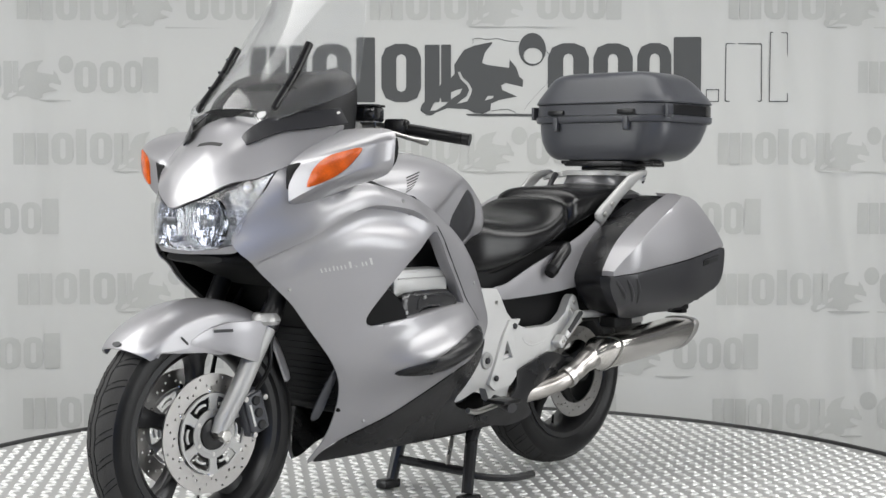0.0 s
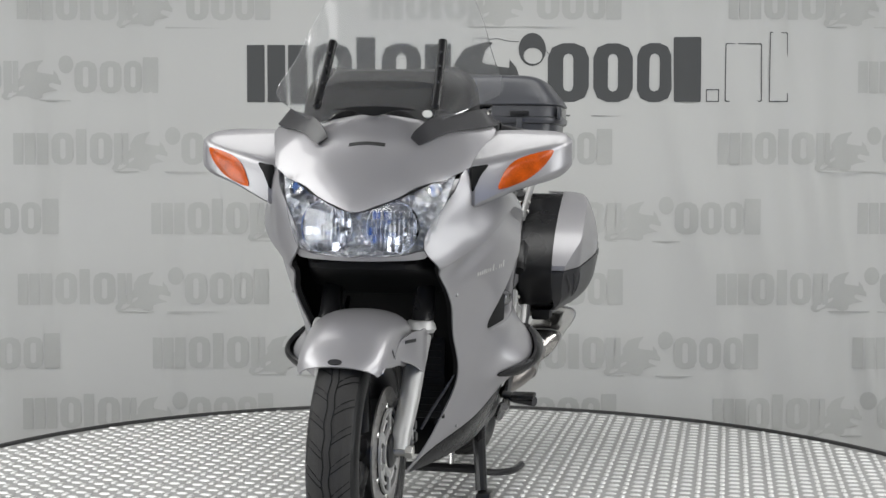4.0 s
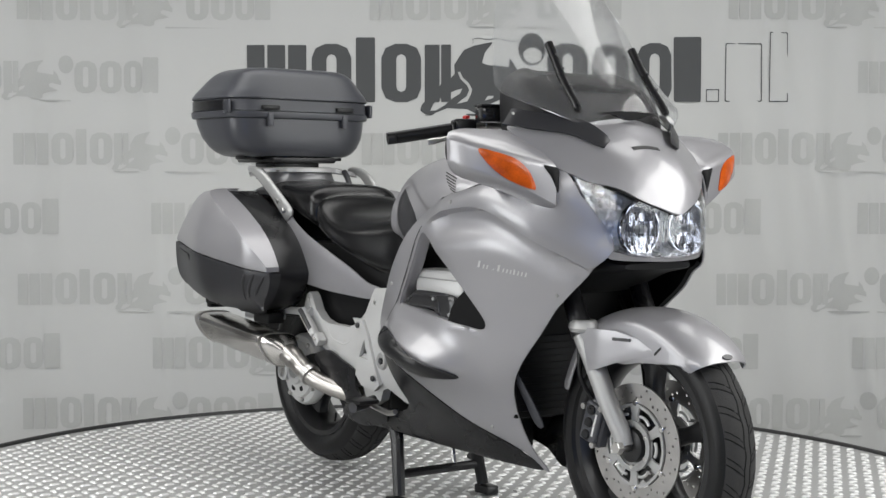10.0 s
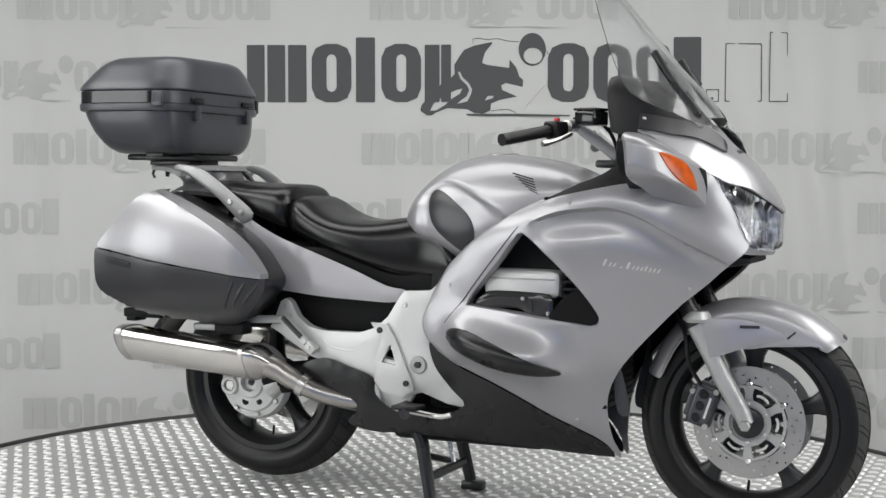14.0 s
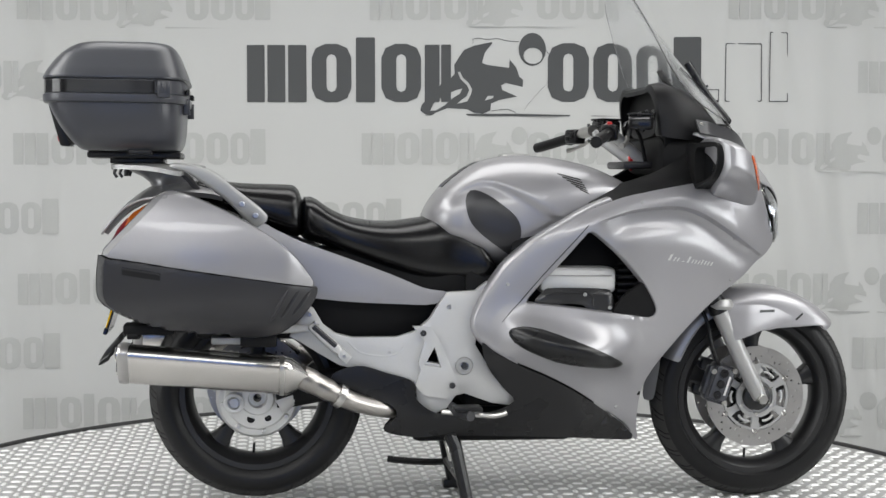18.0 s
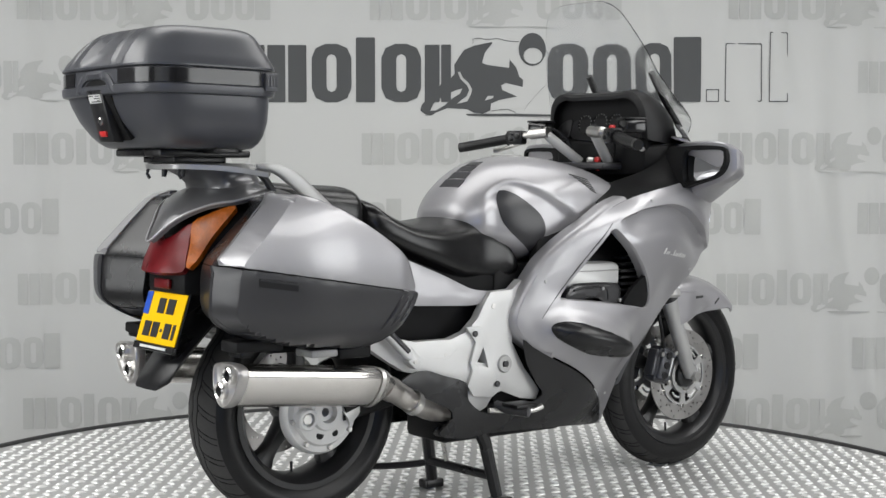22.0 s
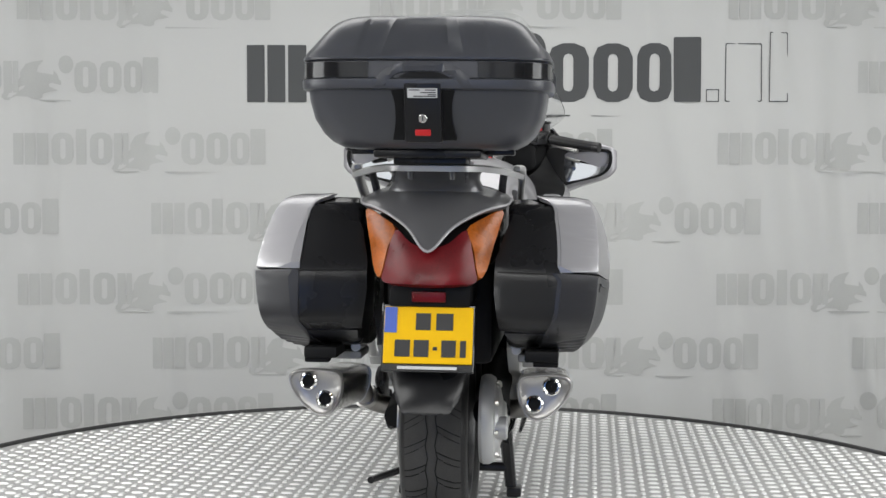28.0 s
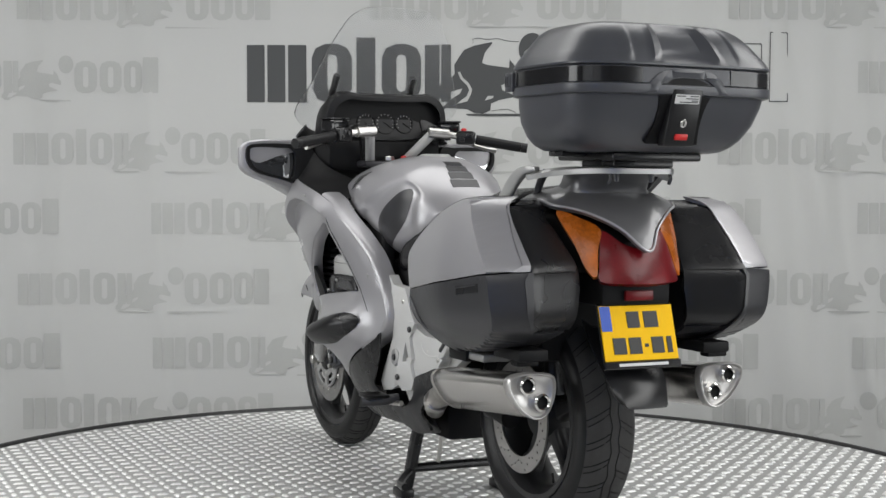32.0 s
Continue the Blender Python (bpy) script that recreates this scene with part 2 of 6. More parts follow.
def tube(pts, r, n=12, caps=True):
    """A round bar along pts; r is one radius or one for each point."""
    p = [Vector(q) for q in pts]
    rs = r if isinstance(r, (list, tuple)) else [r] * len(p)
    up, rings = Vector((0.13, 0.31, 0.94)), []
    for i, q in enumerate(p):
        d = (p[min(i + 1, len(p) - 1)] - p[max(i - 1, 0)]).normalized()
        u = up - d * up.dot(d)
        if u.length < 0.1:
            u = Vector((1, 0, 0)) - d * d[0]
        u.normalize()
        up, w = u, d.cross(u)
        rings.append([q + rs[i] * (u * math.cos(2 * math.pi * k / n) + w * math.sin(2 * math.pi * k / n)) for k in range(n)])
    return loft(rings, caps)


def block(x0, x1, y0, y1, z0, z1, bevel=0.004, segs=2):
    bm = bmesh.new()
    bmesh.ops.create_cube(bm, size=1)
    for v in bm.verts:
        v.co = Vector(((x0 + x1) / 2 + v.co.x * (x1 - x0), (y0 + y1) / 2 + v.co.y * (y1 - y0), (z0 + z1) / 2 + v.co.z * (z1 - z0)))
    if bevel:
        bmesh.ops.bevel(bm, geom=bm.edges[:], offset=bevel, segments=segs, affect="EDGES", profile=0.5)
    return bm


def lathe(profile, n=64, axis="y", centre=(0, 0, 0), close=True):
    """Turns a closed profile of (radius, along) about an axis."""
    rings = []
    for i in range(n):
        t = 2 * math.pi * i / n
        c, s = math.cos(t), math.sin(t)
        row = []
        for r, h in profile:
            q = (r * c, h, r * s) if axis == "y" else ((h, r * c, r * s) if axis == "x" else (r * c, r * s, h))
            row.append(Vector(q) + Vector(centre))
        rings.append(row)
    m = len(profile)
    faces = []
    for i in range(n):
        for j in range(m if close else m - 1):
            a, b = i * m + j, i * m + (j + 1) % m
            c, d = ((i + 1) % n) * m + (j + 1) % m, ((i + 1) % n) * m + j
            faces.append((a, b, c, d))
    return raw([v for r in rings for v in r], faces)


def disc(r, h, axis, centre, n=24, bevel=0.0):
    b = min(bevel, r * 0.4, h * 0.4)
    prof = [(0.0005, -h / 2), (r - b, -h / 2), (r, -h / 2 + b), (r, h / 2 - b), (r - b, h / 2), (0.0005, h / 2)]
    return lathe(prof, n, axis, centre, True)


def smooth(t):
    t = min(1.0, max(0.0, t))
    return t * t * (3 - 2 * t)


def table(xs, values, x):
    """Smooth value at x of a row of values."""
    x = min(xs[-1], max(xs[0], x))
    i = max(k for k in range(len(xs) - 1) if xs[k] <= x)
    h = xs[i + 1] - xs[i]
    t = (x - xs[i]) / h
    b, c = values[i], values[i + 1]
    mb = (c - values[i - 1]) / (xs[i + 1] - xs[i - 1]) * h if i else c - b
    mc = (values[i + 2] - b) / (xs[i + 2] - xs[i]) * h if i + 2 < len(xs) else c - b
    return (2 * t ** 3 - 3 * t * t + 1) * b + (t ** 3 - 2 * t * t + t) * mb + (3 * t * t - 2 * t ** 3) * c + (t ** 3 - t * t) * mc


# ---------------------------------------------------------------- the hall
def hall():
    f = raw([(-9, -10, FLOOR_Z), (9, -10, FLOOR_Z), (9, 6, FLOOR_Z), (-9, 6, FLOOR_Z), (-9, -10, FLOOR_Z - 0.1), (9, -10, FLOOR_Z - 0.1), (9, 6, FLOOR_Z - 0.1), (-9, 6, FLOOR_Z - 0.1)],
            [(0, 1, 2, 3), (7, 6, 5, 4), (0, 4, 5, 1), (1, 5, 6, 2), (2, 6, 7, 3), (3, 7, 4, 0)])
    tagged(new("floor", finish(f, "floor", CONCRETE)), "grey concrete hall floor", "floor", kind="structure")
    for nm, b in (("wall_north", (-5.2, 5.2, 4.0, 4.15)), ("wall_south", (-5.2, 5.2, -8.15, -8.0)), ("wall_east", (5.05, 5.2, -8.0, 4.0)), ("wall_west", (-5.2, -5.05, -8.0, 4.0))):
        tagged(new(nm, finish(block(b[0], b[1], b[2], b[3], FLOOR_Z, CEIL_Z, 0), nm, PLASTER)), "plain grey plastered hall wall", "wall", kind="structure")
    screen_root = tagged(new("partition"), "blue partition panel standing on the hall floor", "partition")
    part("panel", block(-1.4, 1.4, -5.66, -5.62, FLOOR_Z + .06, 1.25, .005), CURTAIN, screen_root)
    for px in (-1.2, 1.2):
        part("foot", block(px - .03, px + .03, -5.85, -5.43, FLOOR_Z, FLOOR_Z + .06, .005), LAMP_METAL, screen_root)
    tagged(new("ceiling", finish(block(-5.2, 5.2, -8.15, 4.15, CEIL_Z, CEIL_Z + 0.12, 0), "ceiling", CEILING)), "plain grey hall ceiling", "ceiling", kind="structure")
    for k, (wx, wy, wz, ww, wh, w) in enumerate(WINDOWS):
        s = math.copysign(1, wx)
        fr = join(block(wx - s * .06 - .05, wx - s * .06 + .05, wy - ww / 2 - .06, wy + ww / 2 + .06, wz + wh / 2, wz + wh / 2 + .06, .004), block(wx - s * .06 - .05, wx - s * .06 + .05, wy - ww / 2 - .06, wy + ww / 2 + .06, wz - wh / 2 - .06, wz - wh / 2, .004),
                  *[block(wx - s * .05 - .03, wx - s * .05 + .03, wy + d - .03, wy + d + .03, wz - wh / 2, wz + wh / 2, .004) for d in (-ww / 2 - .03, -ww / 6, ww / 6, ww / 2 + .03)])
        win = tagged(new(f"window_{k + 1}", finish(fr, "window_frame", LAMP_METAL)), "tall frosted hall window with a white frame", "window", kind="structure")
        part("pane", block(wx - s * .035 - .01, wx - s * .035 + .01, wy - ww / 2, wy + ww / 2, wz - wh / 2, wz + wh / 2, 0), DAYLIGHT, win, "bright frosted pane")
    for k, (x0, x1, z0, z1) in enumerate(DOORS):
        gaps = [x0 + (x1 - x0) * i / 4 for i in range(5)]
        fr = join(*[block(x - .035, x + .035, -8.0, -7.94, z0, z1, .004) for x in gaps], *[block(x0 - .035, x1 + .035, -7.995, -7.945, z - .04, z + .04, .004) for z in (z0, (z0 + z1) / 2, z1)])
        door = tagged(new(f"door_{k + 1}", finish(fr, "door_frame", LAMP_METAL)), "unseen glazed white door, added for bright reflections", "door", kind="structure")
        part("pane", block(x0, x1, -7.985, -7.965, z0, z1, 0), DOOR_PANE if k else DAYLIGHT, door, "bright frosted pane")
    for lx, ly, sx, sy, w in LAMPS:
        root = new("ceiling_light")
        root.location = (lx, ly, CEIL_Z - 0.1)
        tagged(root, "long white ceiling lamp with a glowing diffuser", "lamp", "ceiling lamps over the turntable")
        body = join(block(-sx / 2, sx / 2, -sy / 2, -sy / 2 + 0.03, 0, 0.1, 0.004), block(-sx / 2, sx / 2, sy / 2 - 0.03, sy / 2, 0, 0.1, 0.004),
                    block(-sx / 2, -sx / 2 + 0.03, -sy / 2 + 0.03, sy / 2 - 0.03, 0, 0.1, 0.004), block(sx / 2 - 0.03, sx / 2, -sy / 2 + 0.03, sy / 2 - 0.03, 0, 0.1, 0.004))
        part("frame", body, LAMP_METAL, root)
        part("diffuser", block(-sx / 2 + 0.03, sx / 2 - 0.03, -sy / 2 + 0.03, sy / 2 - 0.03, 0.03, 0.06, 0), GLOW, root, "glowing white diffuser")


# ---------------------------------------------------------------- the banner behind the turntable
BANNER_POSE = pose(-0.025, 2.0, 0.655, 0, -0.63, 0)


def fold(u, v):
    """How far the hanging cloth swings out of its plane."""
    w = 0.014 * math.sin(2.1 * u + 0.5 * v) + 0.006 * math.sin(5.3 * u - 1.1 * v + 1.0) + 0.0022 * math.sin(17 * u + 1.3 * math.sin(2 * v) + 2 * u * u)
    w += 0.030 * math.exp(-((u - 1.45 + 0.22 * v) / 0.10) ** 2) + 0.022 * math.exp(-((u - 1.15 + 0.25 * v) / 0.06) ** 2) + 0.018 * math.exp(-((u - 1.72 + 0.3 * v) / 0.05) ** 2) + 0.014 * math.exp(-((u + 1.25 + 0.06 * v) / 0.06) ** 2)
    w += 0.008 * math.sin(31 * u + 1.6 * math.sin(1.3 * v)) * (smooth((u - 1.30) / 0.40) + 0.6 * smooth((-u - 1.55) / 0.3))
    w += 0.0050 * math.sin(23 * u + 0.9 * math.sin(1.7 * v + u)) * (0.35 + 0.65 * math.sin(0.9 * u + 0.6) ** 2) + 0.006 * math.exp(-((u - 0.55 - 0.10 * v) / 0.05) ** 2) + 0.006 * math.exp(-((u + 0.62 - 0.05 * v) / 0.07) ** 2)
    return -w - 0.05 * smooth((-u - 1.55) / 0.6) * math.sin(9 * u)


def banner():
    cols, rows = 320, 44
    vs, fs = [], []
    for j in range(rows + 1):
        for i in range(cols + 1):
            u, v = -3.6 + 7.2 * i / cols, -0.93 + 2.75 * j / rows
            vs.append((u, fold(u, v), v))
    n = len(vs)
    vs += [(x, y + 0.003, z) for x, y, z in vs]
    for j in range(rows):
        for i in range(cols):
            a = j * (cols + 1) + i
            q = (a, a + 1, a + cols + 2, a + cols + 1)
            fs += [q, tuple(k + n for k in reversed(q))]
    root = new("backdrop", finish(raw(vs, fs), "backdrop", BANNER))
    root.matrix_world = BANNER_POSE
    tagged(root, "light grey printed banner cloth hanging behind the turntable", "banner", kind="structure")

    def mark(name, outline, mat, holes=(), lift=0.0025, step=0.035):
        ob = part(name, sheet(outline, lambda u, v: (u, fold(u, v) - lift, v), holes, step, 0.0004, 0.0), mat, root)
        return ob

    def slab(u0, u1, v0, v1, e=0.3, step=0.04):
        r = min(u1 - u0, v1 - v0) * e
        return [(u0 + r, v0), (u1 - r, v0), (u1 - r * .3, v0 + r * .3), (u1, v0 + r), (u1, v1 - r), (u1 - r * .3, v1 - r * .3), (u1 - r, v1), (u0 + r, v1), (u0 + r * .3, v1 - r * .3), (u0, v1 - r), (u0, v0 + r), (u0 + r * .3, v0 + r * .3)]

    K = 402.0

    def letters(u, v, k, mat, nm, wide):
        for a, b, h, hollow in wide:
            hole = []
            if hollow:
                m = (a + b) / 2
                hole = [[(u + x * k, v + y * k) for x, y in slab(m - .022, m + .022, .045, h - .045, .5)]]
            mark(nm, [(u + x * k, v + y * k) for x, y in slab(a, b, 0, h, .35 if hollow else .06)], mat, hole)

    left = [(0, .078, .25, 0), (.090, .168, .25, 0), (.180, .261, .25, 0), (.284, .458, .255, 1), (.478, .562, .283, 0), (.590, .764, .255, 1), (.780, .845, .25, 0), (.852, .895, .25, 0)]
    right = [(1.318, 1.497, .255, 1), (1.517, 1.69, .255, 1), (1.709, 1.858, .255, 1), (1.868, 1.988, .283, 0)]
    wing = [(0.761, -0.037), (0.767, -0.012), (0.799, 0.023), (0.838, 0.057), (0.858, 0.089), (0.897, 0.106), (0.912, 0.124), (0.909, 0.161), (0.927, 0.190), (0.952, 0.227), (0.996, 0.245), (1.073, 0.261), (1.075, 0.255), (1.043, 0.215), (1.031, 0.171), (1.055, 0.161), (1.149, 0.148), (1.151, 0.185), (1.179, 0.151), (1.193, 0.111), (1.210, 0.095), (1.208, 0.065), (1.134, 0.082), (1.115, 0.072), (1.119, 0.052), (1.184, 0.023), (1.105, 0.008), (1.070, -0.007), (1.067, -0.037), (1.036, -0.051), (0.996, -0.047), (0.966, -0.032), (0.878, -0.027), (0.818, -0.051), (0.784, -0.054)]
    gaps = [[(0.804, -0.037), (0.818, -0.007), (0.858, 0.023), (0.917, 0.052), (0.945, 0.058), (0.935, 0.037), (0.897, 0.013), (0.868, -0.014), (0.828, -0.037)],
            [(0.925, 0.130), (0.935, 0.131), (0.947, 0.106), (0.974, 0.082), (0.988, 0.055), (0.982, 0.031), (0.966, 0.002), (0.922, -0.008), (0.937, 0.006), (0.963, 0.024), (0.975, 0.052), (0.964, 0.074), (0.937, 0.099)],
            [(1.043, 0.006), (1.055, 0.026), (1.083, 0.027), (1.077, 0.016)]]

    def sign(u, v, k, mat, full):
        letters(u, v, k, mat, "slab", left)
        letters(u + (0 if full else -.0 * k), v, k, mat, "slab", right)
        mark("wing", [(u + x * k, v + y * k) for x, y in wing], mat, [[(u + x * k, v + y * k) for x, y in g] for g in (gaps if full else gaps[:1])])
        mark("ball", [(u + x * k, v + y * k) for x, y in ring(1.25, .228, .06, .072, 20)], mat, [[(u + x * k, v + y * k) for x, y in ring(1.253, .20, .042, .035, 16)]] if full else ())
        mark("underline", [(u + x * k, v + y * k) for x, y in ((.78, -.058), (1.2, -.064), (1.64, -.062), (1.2, -.052), (.80, -.051))], mat)

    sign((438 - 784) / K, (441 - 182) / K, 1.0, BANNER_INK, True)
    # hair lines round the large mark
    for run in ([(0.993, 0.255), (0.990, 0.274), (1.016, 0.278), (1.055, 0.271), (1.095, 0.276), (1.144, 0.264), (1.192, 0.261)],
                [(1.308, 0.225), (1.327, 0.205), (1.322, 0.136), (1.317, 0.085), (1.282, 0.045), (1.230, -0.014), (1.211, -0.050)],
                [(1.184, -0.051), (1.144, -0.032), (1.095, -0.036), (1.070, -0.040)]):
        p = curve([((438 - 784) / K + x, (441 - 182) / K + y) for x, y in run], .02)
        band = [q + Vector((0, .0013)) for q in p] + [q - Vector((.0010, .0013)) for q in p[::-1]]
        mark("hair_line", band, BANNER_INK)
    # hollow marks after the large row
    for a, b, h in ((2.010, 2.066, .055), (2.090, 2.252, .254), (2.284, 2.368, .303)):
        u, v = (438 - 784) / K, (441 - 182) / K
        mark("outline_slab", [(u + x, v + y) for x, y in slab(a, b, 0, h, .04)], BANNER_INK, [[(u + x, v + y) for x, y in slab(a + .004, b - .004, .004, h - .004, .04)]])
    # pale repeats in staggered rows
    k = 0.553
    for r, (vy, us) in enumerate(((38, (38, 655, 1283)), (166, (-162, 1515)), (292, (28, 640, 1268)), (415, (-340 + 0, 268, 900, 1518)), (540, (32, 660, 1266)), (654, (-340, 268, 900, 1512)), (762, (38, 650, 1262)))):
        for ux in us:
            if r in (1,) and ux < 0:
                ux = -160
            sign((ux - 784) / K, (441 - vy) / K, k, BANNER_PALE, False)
    return root


# ---------------------------------------------------------------- the turntable
TABLE_R = 1.73


def turntable():
    root = tagged(new("turntable"), "round aluminium tread-plate turntable with a dark rubber edge", "turntable")
    plate = lathe([(0.001, -0.03), (TABLE_R - 0.012, -0.03), (TABLE_R - 0.012, -0.002), (0.001, -0.002)], 128, "z")
    part("plate", plate, TREAD, root, "dull aluminium tread plate")
    edge = lathe([(TABLE_R - 0.011, -0.05), (TABLE_R + 0.012, -0.05), (TABLE_R + 0.012, 0.004), (TABLE_R + 0.006, 0.009), (TABLE_R - 0.008, 0.009), (TABLE_R - 0.011, 0.004)], 128, "z")
    part("edge_strip", edge, RUBBER_EDGE, root, "dark rubber edge strip")
    skirt = lathe([(TABLE_R - 0.03, FLOOR_Z), (TABLE_R - 0.01, FLOOR_Z), (TABLE_R - 0.01, -0.051), (TABLE_R - 0.03, -0.051)], 128, "z")
    part("skirt", skirt, PLASTIC_GREY, root, "dark grey skirt")
    # raised tread bars; the light their slopes catch is in their pale colour
    vs, fs = [], []
    ax, ay = 0.063, 0.075
    n = int(TABLE_R / ax) + 1
    shape = [(-.0195, 0), (-.0125, -.0082), (.0125, -.0082), (.0195, 0), (.0125, .0082), (-.0125, .0082)]
    for i in range(-2 * n, 2 * n + 1):
        for j in range(-2 * n, 2 * n + 1):
            if (i + j) % 2:
                continue
            x, y = i * ax / 2, j * ay / 2
            if math.hypot(x, y) > TABLE_R - 0.035:
                continue
            across = i % 2
            b0 = len(vs)
            for k, h in ((1.0, -.002), (.70, .0022)):
                for lx, ly in shape:
                    lx, ly = (lx * k, ly * k)
                    vs.append((x - ly, y + lx, h) if across else (x + lx, y + ly, h))
            fs += [(b0 + m, b0 + (m + 1) % 6, b0 + 6 + (m + 1) % 6, b0 + 6 + m) for m in range(6)] + [tuple(range(b0 + 6, b0 + 12))]
    me = bpy.data.meshes.new("tread_relief")
    me.from_pydata(vs, [], fs)
    me.materials.append(TREAD_TOP)
    ob = new("tread_relief", me)
    ob.parent = root
    tagged(ob, "raised tread bars, coloured pale for the light they catch", kind="stuff")
    return root


hall()
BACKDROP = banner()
TURNTABLE = turntable()

# ---------------------------------------------------------------- the motorcycle (x forward, y to its left, z up)
BIKE = tagged(new("motorcycle"), "silver full-fairing touring motorcycle on its centre stand", "motorcycle")

WX = [-0.2, 0.0, 0.2, 0.4, 0.55, 0.7, 0.85, 0.95]
WZ = [0.16, 0.25, 0.35, 0.47, 0.60, 0.72, 0.83, 0.95, 1.08]
WIDTH = [[.13, .13, .12, .08, .03, .01, .01, .01],
         [.17, .17, .175, .155, .09, .05, .03, .02],
         [.19, .20, .225, .215, .142, .10, .08, .05],
         [.20, .225, .262, .270, .215, .158, .12, .09],
         [.20, .225, .262, .285, .262, .203, .165, .125],
         [.19, .22, .27, .305, .295, .255, .205, .155],
         [.18, .20, .265, .315, .31, .285, .235, .15],
         [.14, .16, .21, .26, .285, .285, .25, .15],
         [.10, .12, .15, .20, .24, .25, .20, .12]]


def crease(x):
    """Height of the fairing's shoulder line."""
    return table([.30, .36, .45, .53, .61, .68, .74, .81, .88, .95], [.80, .835, .872, .886, .889, .870, .838, .797, .757, .72], x)


def half_width(x, z):
    w = table(WZ, [table(WX, row, x) for row in WIDTH], z)
    u, v = (x - 0.30) * 0.97 - (z - 0.49) * 0.24, (x - 0.30) * 0.24 + (z - 0.49) * 0.97
    d = z - crease(x)
    step = .026 * smooth((d + .004) / .008) * (1 - smooth((d - .015) / .10)) - .019 * math.exp(-((d + .035) / .034) ** 2)
    w += step * smooth((x - .35) / .12) * (1 - .65 * smooth((x - .77) / .10))
    return w + 0.062 * math.exp(-(u / 0.17) ** 4 - (v / 0.058) ** 2)


SIDES = ((-1, "right"), (1, "left"))


# sheet() raises its surface along the outline's own normal; these maps keep that outward on both sides
def side_sheet(s, outline, fmap, holes=(), step=0.022, thick=0.004, sink=0.003, extra=()):
    """A panel on one side: fmap gives (x, |y|, z)."""
    if s < 0:
        return sheet(outline, lambda u, v: (lambda p: (p[0], -p[1], p[2]))(fmap(u, v)), holes, step, thick, sink, False, extra)
    bm = sheet(outline, lambda u, v: (lambda p: (p[0], -p[1], p[2]))(fmap(u, v)), holes, step, thick, sink, False, extra)
    for v in bm.verts:
        v.co.y = -v.co.y
    bmesh.ops.reverse_faces(bm, faces=bm.faces)
    return bm


def pair(name, outline, mat, fmap, holes=(), label="", step=0.022, thick=0.004, sink=0.003, parent=None, angle=35, extra=()):
    return [part(name, side_sheet(s, outline, fmap, holes, step, thick, sink, extra), mat, parent or BIKE, label, angle) for s, _ in SIDES]


def mirrored(name, build, mat, parent=None, label="", angle=35):
    """The same part on both sides; build() makes the one at positive y."""
    made = []
    for s in (1, -1):
        bm = build()
        if s < 0:
            for v in bm.verts:
                v.co.y = -v.co.y
        made.append(part(name, bm, mat, parent or BIKE, label, angle))
    return made


